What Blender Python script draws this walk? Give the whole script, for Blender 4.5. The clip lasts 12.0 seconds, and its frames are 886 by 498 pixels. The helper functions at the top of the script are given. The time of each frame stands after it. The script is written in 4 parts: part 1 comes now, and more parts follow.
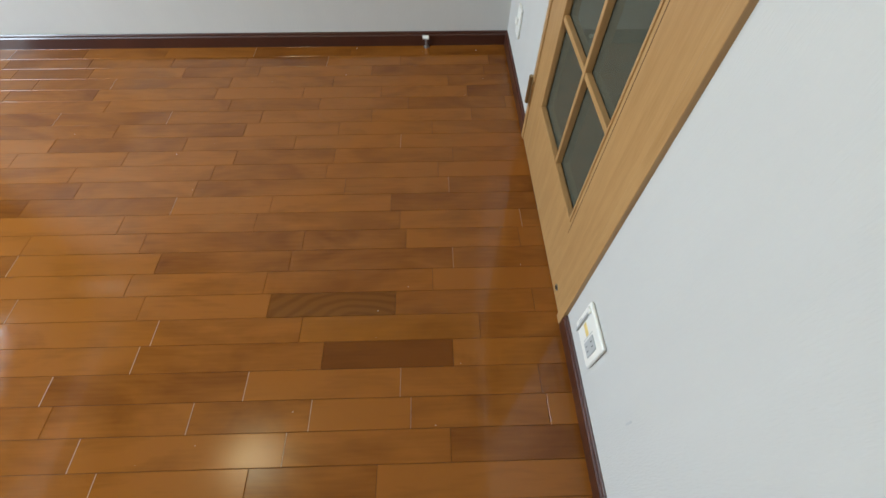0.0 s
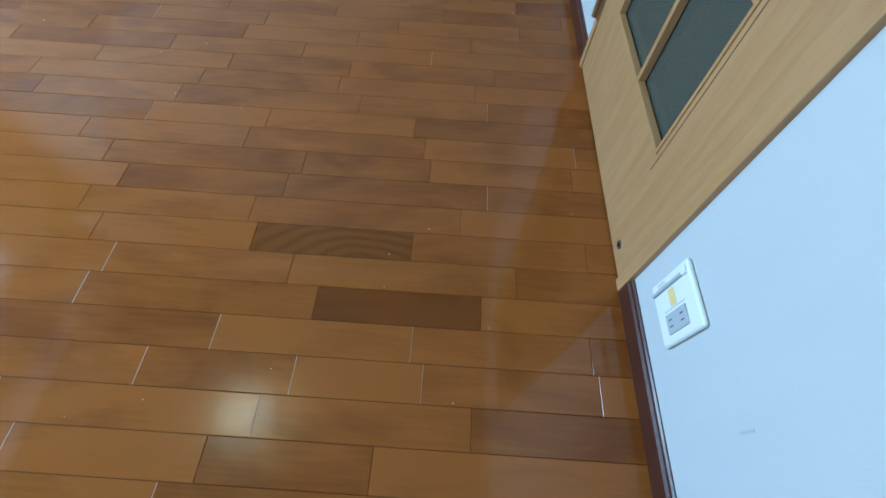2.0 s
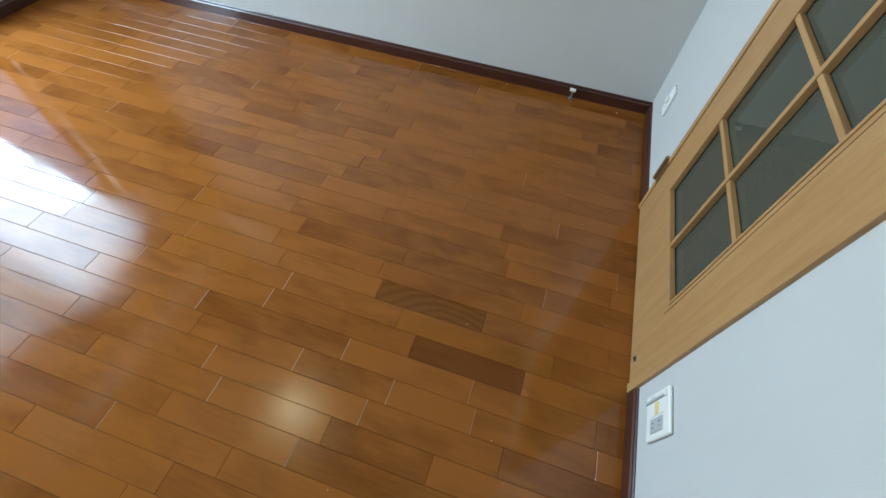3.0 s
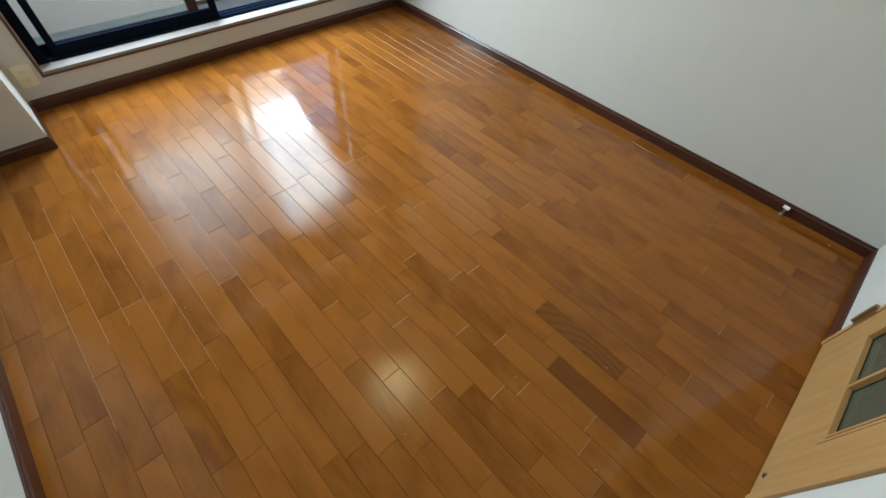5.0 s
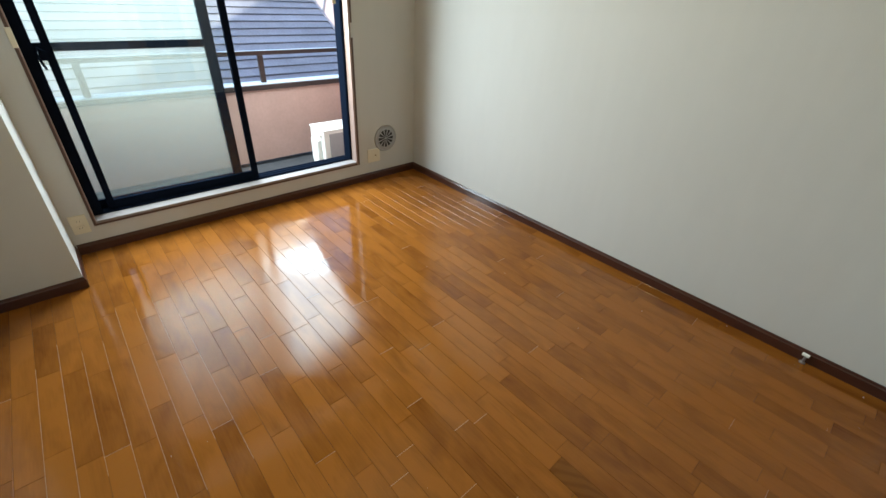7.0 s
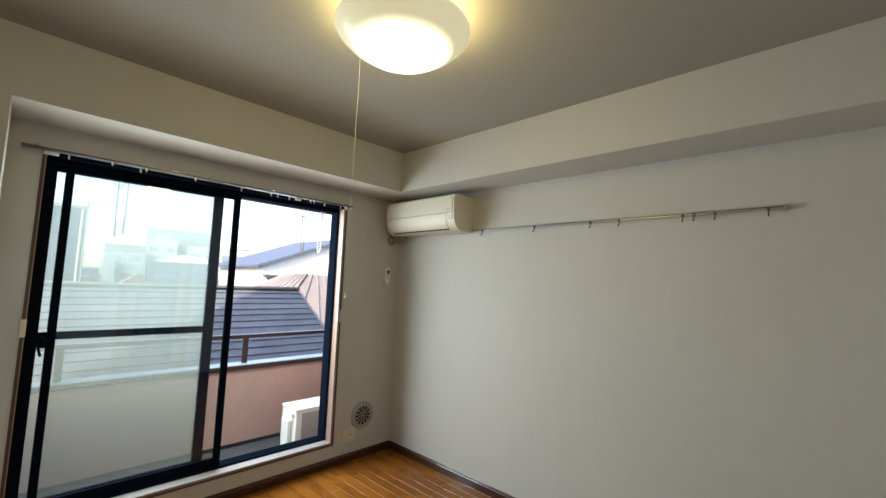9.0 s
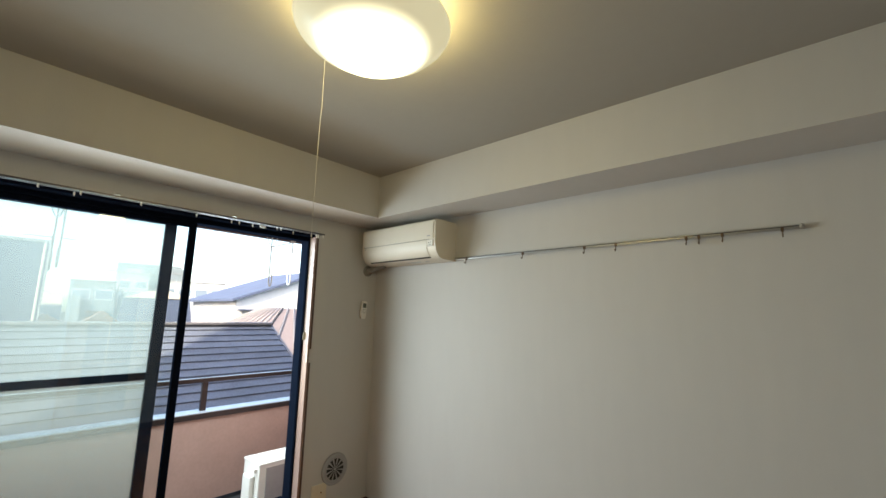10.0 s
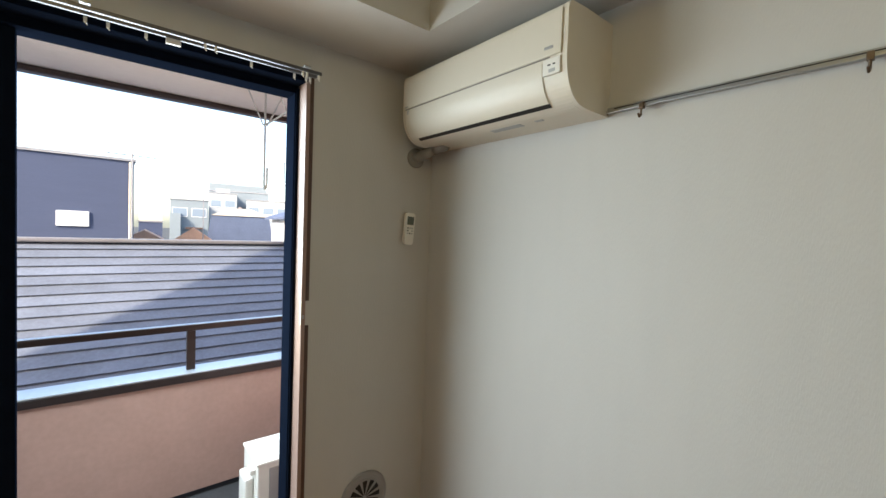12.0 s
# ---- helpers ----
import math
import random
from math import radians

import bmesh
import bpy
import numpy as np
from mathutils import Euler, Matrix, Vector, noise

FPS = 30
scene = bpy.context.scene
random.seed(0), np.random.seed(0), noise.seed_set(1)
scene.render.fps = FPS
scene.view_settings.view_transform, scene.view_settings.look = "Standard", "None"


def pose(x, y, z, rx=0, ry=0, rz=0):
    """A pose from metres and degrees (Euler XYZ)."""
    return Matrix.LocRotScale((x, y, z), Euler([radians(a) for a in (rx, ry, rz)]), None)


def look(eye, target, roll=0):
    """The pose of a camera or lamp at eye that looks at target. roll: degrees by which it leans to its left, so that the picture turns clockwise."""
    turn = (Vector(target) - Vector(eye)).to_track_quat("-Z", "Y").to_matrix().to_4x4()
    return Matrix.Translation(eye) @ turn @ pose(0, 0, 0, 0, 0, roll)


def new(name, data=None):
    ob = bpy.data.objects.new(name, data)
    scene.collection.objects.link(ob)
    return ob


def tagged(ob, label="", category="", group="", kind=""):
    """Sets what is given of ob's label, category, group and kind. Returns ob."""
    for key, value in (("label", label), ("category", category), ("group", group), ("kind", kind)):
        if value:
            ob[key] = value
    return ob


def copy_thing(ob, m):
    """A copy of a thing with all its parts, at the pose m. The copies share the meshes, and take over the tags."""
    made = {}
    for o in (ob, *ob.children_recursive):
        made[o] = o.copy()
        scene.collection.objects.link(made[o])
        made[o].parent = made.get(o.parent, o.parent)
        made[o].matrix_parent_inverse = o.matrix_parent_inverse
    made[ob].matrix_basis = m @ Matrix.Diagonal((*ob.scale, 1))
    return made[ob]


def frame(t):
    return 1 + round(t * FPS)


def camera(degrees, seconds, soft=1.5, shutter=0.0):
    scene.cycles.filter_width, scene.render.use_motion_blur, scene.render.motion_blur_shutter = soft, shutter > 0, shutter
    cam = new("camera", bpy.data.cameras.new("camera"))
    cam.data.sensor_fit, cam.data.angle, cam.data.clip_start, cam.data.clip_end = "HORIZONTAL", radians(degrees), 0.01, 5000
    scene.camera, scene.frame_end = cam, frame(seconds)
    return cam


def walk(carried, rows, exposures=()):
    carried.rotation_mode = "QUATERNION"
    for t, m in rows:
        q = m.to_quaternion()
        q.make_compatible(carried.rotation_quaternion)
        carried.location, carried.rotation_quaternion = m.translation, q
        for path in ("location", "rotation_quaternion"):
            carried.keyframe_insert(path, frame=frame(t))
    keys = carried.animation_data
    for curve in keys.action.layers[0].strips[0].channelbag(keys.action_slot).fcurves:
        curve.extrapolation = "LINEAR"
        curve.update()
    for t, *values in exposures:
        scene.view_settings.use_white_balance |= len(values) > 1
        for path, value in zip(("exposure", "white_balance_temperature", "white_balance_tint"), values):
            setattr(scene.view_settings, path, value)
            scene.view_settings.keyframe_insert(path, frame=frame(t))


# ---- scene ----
cam = camera(93.9, 12.0)
PATH = [
    (0, (-0.381, -2.019, 1.163), (-0.34, -0.909, -0.5), 0.6),
    (0.5, (-0.399, -1.976, 0.9), (-0.372, -0.96, -0.823), 1.1),
    (1, (-0.411, -1.946, 0.8), (-0.362, -0.987, -0.955), 2.5),
    (1.5, (-0.411, -1.938, 0.803), (-0.365, -0.983, -0.953), 3.4),
    (2, (-0.426, -1.952, 0.88), (-0.431, -0.948, -0.849), 3.6),
    (2.5, (-0.49, -1.988, 1.125), (-0.599, -0.907, -0.554), 4.0),
    (3, (-0.513, -2.092, 1.307), (-0.79, -0.971, -0.326), 5.2),
    (3.5, (-0.52, -2.226, 1.393), (-0.989, -1.129, -0.212), 5.8),
    (3.7, (-0.53, -2.305, 1.399), (-1.08, -1.199, -0.174), 6.5),
    (5.3, (-0.582, -2.425, 1.478), (-1.479, -1.527, -0.067), 4.7),
    (5.5, (-0.58, -2.412, 1.472), (-1.505, -1.525, -0.063), 4.2),
    (6, (-0.574, -2.412, 1.48), (-1.568, -1.475, 0.019), 4.0),
    (6.5, (-0.571, -2.419, 1.487), (-1.672, -1.371, 0.187), 4.0),
    (7, (-0.554, -2.417, 1.503), (-1.788, -1.252, 0.445), 3.4),
    (7.5, (-0.573, -2.469, 1.517), (-1.906, -1.178, 0.772), 3.1),
    (7.7, (-0.565, -2.48, 1.516), (-1.934, -1.151, 0.916), 3.2),
    (9.3, (-0.582, -2.572, 1.517), (-1.938, -1.124, 1.772), 1.7),
    (9.5, (-0.601, -2.543, 1.527), (-1.944, -1.089, 1.813), 1.3),
    (10, (-0.753, -2.364, 1.534), (-2.057, -0.882, 1.855), 1.3),
    (10.5, (-0.993, -2.076, 1.527), (-2.282, -0.577, 1.83), 1.1),
    (11, (-1.338, -1.782, 1.534), (-2.638, -0.282, 1.776), 1.0),
    (11.5, (-1.673, -1.503, 1.546), (-3.064, -0.069, 1.646), 1.6),
    (12, (-1.999, -1.236, 1.553), (-3.544, 0.032, 1.481), 2.1),
]
STOPS = 2.45
EXPOSURES = [(t, STOPS + e, k, tint) for t, e, k, tint in (
    (0, 0.38, 6200, 11), (0.5, 0.50, 5800, 9), (0.9, 0.42, 4800, 1), (1.2, 0.46, 4400, 0), (2.3, 0.44, 4450, -1), (3.0, 0.3, 5450, 4),
    (3.7, 0.24, 5750, 5), (5.3, 0.26, 6250, 4), (6.5, 0.22, 6300, 4), (7.7, -0.12, 6650, 7), (9.3, -0.5, 6800, 8), (10.5, -0.46, 6800, 8), (11.5, -0.42, 6750, 9), (12.0, -0.46, 6650, 9),
)]
walk(cam, [(t, look(eye, target, roll)) for t, eye, target, roll in PATH], EXPOSURES)

# ---- world, sun, lights ----
SUN_HEIGHT, SUN_X, SUN_Y = radians(34), 0.51, -0.86
world = bpy.data.worlds.new("world")
scene.world = world
world.use_nodes = True
wn = world.node_tree.nodes
sky = wn.new("ShaderNodeTexSky")
sky.sky_type, sky.sun_disc = "NISHITA", False
sky.sun_elevation, sky.sun_rotation = SUN_HEIGHT, math.atan2(SUN_X, SUN_Y)
sky.dust_density, sky.air_density = 2.0, 1.0
world.node_tree.links.new(sky.outputs[0], wn["Background"].inputs[0])
wn["Background"].inputs[1].default_value = 0.15
sun = new("sun", bpy.data.lights.new("sun", "SUN"))
sun.data.energy, sun.data.angle, sun.data.color = 1.75, radians(0.5), (1.0, 0.88, 0.72)
sun.matrix_world = look((SUN_X * 20, SUN_Y * 20, 20 * math.tan(SUN_HEIGHT)), (0, 0, 0))
day = new("window_daylight", bpy.data.lights.new("window_daylight", "AREA"))
day.data.shape, day.data.size, day.data.size_y = "RECTANGLE", 2.0, 1.25
day.data.energy, day.data.color = 28.0, (0.74, 0.89, 0.98)
day.matrix_world = look((-4.30, -1.50, 1.66), (-2.3, -1.12, 0.10))
bounce = new("window_bounce", bpy.data.lights.new("window_bounce", "AREA"))
bounce.data.shape, bounce.data.size, bounce.data.size_y = "RECTANGLE", 2.0, 0.60
bounce.data.energy, bounce.data.color = 4.0, (1.0, 0.80, 0.52)
bounce.matrix_world = look((-4.45, -1.60, 0.98), (-2.0, -0.60, 2.2))
bulb = new("lamp_light", bpy.data.lights.new("lamp_light", "POINT"))
bulb.data.energy, bulb.data.shadow_soft_size, bulb.data.color = 2.2, 0.10, (1.0, 0.74, 0.24)
bulb.location = (-1.81, -1.555, 2.42)


# ---- materials ----
def material(name, color, rough=0.5, metal=0.0, noise_scale=0.0, noise_amount=0.0, bump=0.0, bump_scale=80.0, coat=0.0, coat_rough=0.1, emission=0.0, stretch=(1, 1, 1), spread=0.0, specular=0.5, ior=1.45):
    m = bpy.data.materials.new(name)
    m.use_nodes = True
    nt, b = m.node_tree, m.node_tree.nodes["Principled BSDF"]
    b.inputs["Base Color"].default_value = (*color, 1)
    b.inputs["Roughness"].default_value, b.inputs["Metallic"].default_value = rough, metal
    b.inputs["Coat Weight"].default_value, b.inputs["Coat Roughness"].default_value = coat, coat_rough
    b.inputs["Specular IOR Level"].default_value, b.inputs["IOR"].default_value = specular, ior
    if emission:
        b.inputs["Emission Color"].default_value, b.inputs["Emission Strength"].default_value = (*color, 1), emission
    if noise_amount or bump or spread:
        co, mp = nt.nodes.new("ShaderNodeTexCoord"), nt.nodes.new("ShaderNodeMapping")
        mp.inputs["Scale"].default_value = stretch
        nt.links.new(co.outputs["Object"], mp.inputs[0])
    if noise_amount or spread:
        big, fine = nt.nodes.new("ShaderNodeTexNoise"), nt.nodes.new("ShaderNodeTexNoise")
        big.inputs["Scale"].default_value, fine.inputs["Scale"].default_value = noise_scale, noise_scale * 9
        fine.inputs["Detail"].default_value = 6
        nt.links.new(mp.outputs[0], big.inputs[0]), nt.links.new(mp.outputs[0], fine.inputs[0])
        add = nt.nodes.new("ShaderNodeMath")
        add.operation = "ADD"
        nt.links.new(big.outputs[0], add.inputs[0]), nt.links.new(fine.outputs[0], add.inputs[1])
        rng = nt.nodes.new("ShaderNodeMapRange")
        rng.inputs["From Min"].default_value, rng.inputs["From Max"].default_value = 0.6, 1.4
        rng.inputs["To Min"].default_value, rng.inputs["To Max"].default_value = 1 - noise_amount, 1 + noise_amount
        nt.links.new(add.outputs[0], rng.inputs[0])
        val = rng.outputs[0]
        if spread:
            info, m2 = nt.nodes.new("ShaderNodeObjectInfo"), nt.nodes.new("ShaderNodeMapRange")
            m2.inputs["To Min"].default_value, m2.inputs["To Max"].default_value = 1 - spread, 1 + spread
            nt.links.new(info.outputs["Random"], m2.inputs[0])
            mul = nt.nodes.new("ShaderNodeMath")
            mul.operation = "MULTIPLY"
            nt.links.new(val, mul.inputs[0]), nt.links.new(m2.outputs[0], mul.inputs[1])
            val = mul.outputs[0]
        hsv = nt.nodes.new("ShaderNodeHueSaturation")
        hsv.inputs["Color"].default_value = (*color, 1)
        nt.links.new(val, hsv.inputs["Value"]), nt.links.new(hsv.outputs[0], b.inputs["Base Color"])
    if bump:
        tex, bp = nt.nodes.new("ShaderNodeTexNoise"), nt.nodes.new("ShaderNodeBump")
        tex.inputs["Scale"].default_value, tex.inputs["Detail"].default_value = bump_scale, 4
        bp.inputs["Strength"].default_value, bp.inputs["Distance"].default_value = bump, 0.002
        nt.links.new(mp.outputs[0], tex.inputs[0]), nt.links.new(tex.outputs[0], bp.inputs["Height"])
        nt.links.new(bp.outputs[0], b.inputs["Normal"])
    return m


def wood(name, dark, light, grain_axis="x", rough=0.4, coat=0.0, scale=1.0, spread=0.0):
    m = bpy.data.materials.new(name)
    m.use_nodes = True
    nt, b = m.node_tree, m.node_tree.nodes["Principled BSDF"]
    co, mp = nt.nodes.new("ShaderNodeTexCoord"), nt.nodes.new("ShaderNodeMapping")
    s = {"x": (2.2, 26, 26), "y": (26, 2.2, 26), "z": (26, 26, 2.2)}[grain_axis]
    mp.inputs["Scale"].default_value = [v * scale for v in s]
    nt.links.new(co.outputs["Object"], mp.inputs[0])
    n1, n2 = nt.nodes.new("ShaderNodeTexNoise"), nt.nodes.new("ShaderNodeTexNoise")
    n1.inputs["Scale"].default_value, n1.inputs["Detail"].default_value, n1.inputs["Distortion"].default_value = 1.0, 3, 1.2
    n2.inputs["Scale"].default_value, n2.inputs["Detail"].default_value = 9.0, 6
    nt.links.new(mp.outputs[0], n1.inputs[0]), nt.links.new(mp.outputs[0], n2.inputs[0])
    mix = nt.nodes.new("ShaderNodeMath")
    mix.operation = "MULTIPLY_ADD"
    mix.inputs[1].default_value = 0.6
    nt.links.new(n2.outputs[0], mix.inputs[0]), nt.links.new(n1.outputs[0], mix.inputs[2])
    ramp = nt.nodes.new("ShaderNodeValToRGB")
    ramp.color_ramp.elements[0].position, ramp.color_ramp.elements[1].position = 0.5, 0.95
    ramp.color_ramp.elements[0].color, ramp.color_ramp.elements[1].color = (*dark, 1), (*light, 1)
    nt.links.new(mix.outputs[0], ramp.inputs[0]), nt.links.new(ramp.outputs[0], b.inputs["Base Color"])
    bp = nt.nodes.new("ShaderNodeBump")
    bp.inputs["Strength"].default_value, bp.inputs["Distance"].default_value = 0.25, 0.001
    nt.links.new(n2.outputs[0], bp.inputs["Height"]), nt.links.new(bp.outputs[0], b.inputs["Normal"])
    b.inputs["Roughness"].default_value, b.inputs["Coat Weight"].default_value = rough, coat
    return m


def floor_material(name, dark, light, hue=0.5, sat=1.0, wave=False):
    """Varnished board: grain along x, each board its own tone, worn patches in the wax."""
    m = bpy.data.materials.new(name)
    m.use_nodes = True
    nt, b = m.node_tree, m.node_tree.nodes["Principled BSDF"]
    L, N = nt.links.new, nt.nodes.new
    geo, info = N("ShaderNodeNewGeometry"), N("ShaderNodeObjectInfo")
    isl = N("ShaderNodeMath")
    isl.operation = "MULTIPLY_ADD"
    isl.inputs[1].default_value = 7.31
    L(info.outputs["Random"], isl.inputs[0]), L(geo.outputs["Random Per Island"], isl.inputs[2])
    fr = N("ShaderNodeMath")
    fr.operation = "FRACT"
    L(isl.outputs[0], fr.inputs[0])
    off = N("ShaderNodeCombineXYZ")
    k = N("ShaderNodeMath")
    k.operation = "MULTIPLY"
    k.inputs[1].default_value = 37.0
    L(fr.outputs[0], k.inputs[0]), L(k.outputs[0], off.inputs[0]), L(k.outputs[0], off.inputs[1])
    pos = N("ShaderNodeVectorMath")
    pos.operation = "ADD"
    L(geo.outputs["Position"], pos.inputs[0]), L(off.outputs[0], pos.inputs[1])
    mp = N("ShaderNodeMapping")
    mp.inputs["Scale"].default_value = (3.2, 8.0, 1.0) if not wave else (7.0, 13.0, 1.0)
    L(pos.outputs[0], mp.inputs[0])
    n1, n2 = N("ShaderNodeTexNoise"), N("ShaderNodeTexNoise")
    n1.inputs["Scale"].default_value, n1.inputs["Detail"].default_value, n1.inputs["Distortion"].default_value = 1.0, 3, 0.9
    mp2 = N("ShaderNodeMapping")
    mp2.inputs["Scale"].default_value = (9.0, 120.0, 1.0)
    L(pos.outputs[0], mp2.inputs[0]), L(mp2.outputs[0], n2.inputs[0]), L(mp.outputs[0], n1.inputs[0])
    n2.inputs["Scale"].default_value, n2.inputs["Detail"].default_value = 1.0, 5
    src = n1.outputs[0]
    if wave:
        wv, mw = N("ShaderNodeTexWave"), N("ShaderNodeMapping")
        wv.wave_type, wv.rings_direction = "RINGS", "Z"
        mw.inputs["Location"].default_value, mw.inputs["Scale"].default_value = (0.62 * 11, 1.50 * 26, 0), (11, 26, 1)
        wv.inputs["Scale"].default_value, wv.inputs["Distortion"].default_value, wv.inputs["Detail"].default_value, wv.inputs["Detail Scale"].default_value = 0.5, 6.0, 2.0, 0.7
        L(geo.outputs["Position"], mw.inputs[0]), L(mw.outputs[0], wv.inputs[0])
        src = wv.outputs[1]
    s1 = N("ShaderNodeMath")
    s1.operation = "MULTIPLY_ADD"
    s1.inputs[1].default_value = 0.35
    L(n2.outputs[0], s1.inputs[0]), L(src, s1.inputs[2])
    tone = N("ShaderNodeMath")
    tone.operation = "MULTIPLY_ADD"
    tone.inputs[1].default_value = 0.12 if wave else 0.36
    L(fr.outputs[0], tone.inputs[0]), L(s1.outputs[0], tone.inputs[2])
    ramp = N("ShaderNodeValToRGB")
    ramp.color_ramp.elements[0].position, ramp.color_ramp.elements[1].position = 0.38 if not wave else 0.2, 1.35
    ramp.color_ramp.elements[0].color, ramp.color_ramp.elements[1].color = (*dark, 1), (*light, 1)
    L(tone.outputs[0], ramp.inputs[0])
    hsv = N("ShaderNodeHueSaturation")
    hsv.inputs["Hue"].default_value, hsv.inputs["Saturation"].default_value = hue, sat
    L(ramp.outputs[0], hsv.inputs["Color"]), L(hsv.outputs[0], b.inputs["Base Color"])
    patch = N("ShaderNodeTexNoise")
    patch.inputs["Scale"].default_value, patch.inputs["Detail"].default_value, patch.inputs["Distortion"].default_value = 1.25, 7, 0.6
    L(geo.outputs["Position"], patch.inputs[0])
    pr = N("ShaderNodeMapRange")
    pr.inputs["From Min"].default_value, pr.inputs["From Max"].default_value = 0.47, 0.56
    pr.inputs["To Min"].default_value, pr.inputs["To Max"].default_value = FLOOR_GLOSS
    L(patch.outputs[0], pr.inputs[0])
    b.inputs["Roughness"].default_value = 0.38
    cw = N("ShaderNodeMapRange")
    cw.inputs["From Min"].default_value, cw.inputs["From Max"].default_value = 0.44, 0.54
    cw.inputs["To Min"].default_value, cw.inputs["To Max"].default_value = 0.95, 0.55
    L(patch.outputs[0], cw.inputs[0]), L(cw.outputs[0], b.inputs["Coat Weight"])
    b.inputs["Specular IOR Level"].default_value = 0.0
    L(pr.outputs[0], b.inputs["Coat Roughness"])
    bp = N("ShaderNodeBump")
    bp.inputs["Strength"].default_value, bp.inputs["Distance"].default_value = 0.10, 0.0006
    L(n2.outputs[0], bp.inputs["Height"]), L(bp.outputs[0], b.inputs["Normal"])
    swell, cb = N("ShaderNodeTexNoise"), N("ShaderNodeBump")
    swell.inputs["Scale"].default_value, swell.inputs["Detail"].default_value = 7.0, 2
    cb.inputs["Strength"].default_value, cb.inputs["Distance"].default_value = 0.35, 0.0012
    L(pos.outputs[0], swell.inputs[0]), L(swell.outputs[0], cb.inputs["Height"]), L(cb.outputs[0], b.inputs["Coat Normal"])
    return m


FLOOR_GLOSS = (0.075, 0.17)
M_WALL = material("wallpaper", (0.53, 0.525, 0.505), 0.75, noise_scale=1.5, noise_amount=0.025, bump=0.38, bump_scale=300, stretch=(1, 1, 0.2))
# off-white ceiling paper, its base colour darkened to carry the ceiling's shade
M_CEIL = material("shaded_ceiling_paper", (0.33, 0.32, 0.29), 0.8, noise_scale=2, noise_amount=0.02, bump=0.4, bump_scale=220)
M_BASE = material("dark_baseboard", (0.052, 0.017, 0.011), 0.32, noise_scale=6, noise_amount=0.12, coat=0.4, bump=0.1, bump_scale=60)
M_PLANK = floor_material("floor_board", (0.119, 0.0342, 0.0040), (0.264, 0.092, 0.0140))
M_PLANK_DARK = floor_material("floor_board_dark", (0.078, 0.0205, 0.002), (0.145, 0.045, 0.006))
M_PLANK_GOLD = floor_material("floor_board_gold", (0.155, 0.050, 0.005), (0.27, 0.096, 0.012))
M_PLANK_WAVE = floor_material("floor_board_figured", (0.125, 0.040, 0.004), (0.158, 0.055, 0.007), wave=True)
M_FILLER = material("worn_joint", (0.40, 0.26, 0.16), 0.5, noise_scale=30, noise_amount=0.15)
M_SUBFLOOR = material("floor_joint", (0.035, 0.014, 0.007), 0.7)
M_OAK = wood("oak", (0.335, 0.178, 0.063), (0.415, 0.240, 0.094), "z", 0.45)
M_OAK_H = wood("oak_across", (0.335, 0.178, 0.063), (0.415, 0.240, 0.094), "y", 0.45)
M_OAK_EDGE = material("oak_groove", (0.10, 0.05, 0.02), 0.7)
M_ALU = material("dark_aluminium", (0.005, 0.008, 0.016), 0.6, 0.0, noise_scale=20, noise_amount=0.15, bump=0.05, specular=0.0, ior=1.12)
M_REVEAL = material("pinkish_reveal", (0.30, 0.21, 0.18), 0.45, noise_scale=5, noise_amount=0.04)
M_SILL = material("lilac_grey_sill", (0.24, 0.21, 0.205), 0.4, noise_scale=7, noise_amount=0.08)
M_CASING = material("brown_casing", (0.085, 0.050, 0.040), 0.5, noise_scale=9, noise_amount=0.12)
M_PLASTIC = material("white_plastic", (0.78, 0.77, 0.72), 0.35, noise_scale=4, noise_amount=0.015)
M_CREAM = material("cream_plastic", (0.66, 0.60, 0.46), 0.4, noise_scale=8, noise_amount=0.03)
M_AC = material("aircon_plastic", (0.66, 0.62, 0.53), 0.42, noise_scale=3, noise_amount=0.015)
M_GREY = material("grey_plastic", (0.42, 0.43, 0.43), 0.45, noise_scale=8, noise_amount=0.05)
M_SLOT = material("black_slot", (0.012, 0.012, 0.012), 0.6)
M_YELLOW = material("yellow_label", (0.74, 0.56, 0.20), 0.5, noise_scale=30, noise_amount=0.05)
M_STEEL = material("polished_steel", (0.40, 0.40, 0.40), 0.38, 1.0, noise_scale=30, noise_amount=0.05)
M_VENT = material("vent_aluminium", (0.36, 0.36, 0.36), 0.42, 0.3, noise_scale=20, noise_amount=0.06)
M_TRACK = material("dull_curtain_track", (0.12, 0.12, 0.13), 0.35, 0.8, noise_scale=30, noise_amount=0.08)
M_BRONZE = material("bronze_hinge", (0.30, 0.20, 0.09), 0.35, 0.8, noise_scale=40, noise_amount=0.15)
M_HOOK = material("dark_bronze_hook", (0.14, 0.10, 0.07), 0.35, 0.8, noise_scale=40, noise_amount=0.1)
M_SCREEN = material("lcd_screen", (0.13, 0.15, 0.13), 0.25)
M_CORD = material("cord", (0.62, 0.61, 0.57), 0.8)
M_PIPE = material("taped_pipe", (0.25, 0.24, 0.22), 0.65, noise_scale=25, noise_amount=0.08, bump=0.2)
M_SALMON = material("salmon_stucco", (0.45, 0.285, 0.24), 0.9, noise_scale=4, noise_amount=0.08, bump=0.6, bump_scale=300)
M_CAP = material("pale_cap_metal", (0.62, 0.68, 0.74), 0.4, 0.3, noise_scale=5, noise_amount=0.06)
M_RAILDARK = material("dark_bronze_rail", (0.050, 0.036, 0.034), 0.35, 0.5, noise_scale=12, noise_amount=0.12)
M_BALC = material("balcony_vinyl", (0.06, 0.062, 0.068), 0.7, noise_scale=8, noise_amount=0.2, bump=0.3)
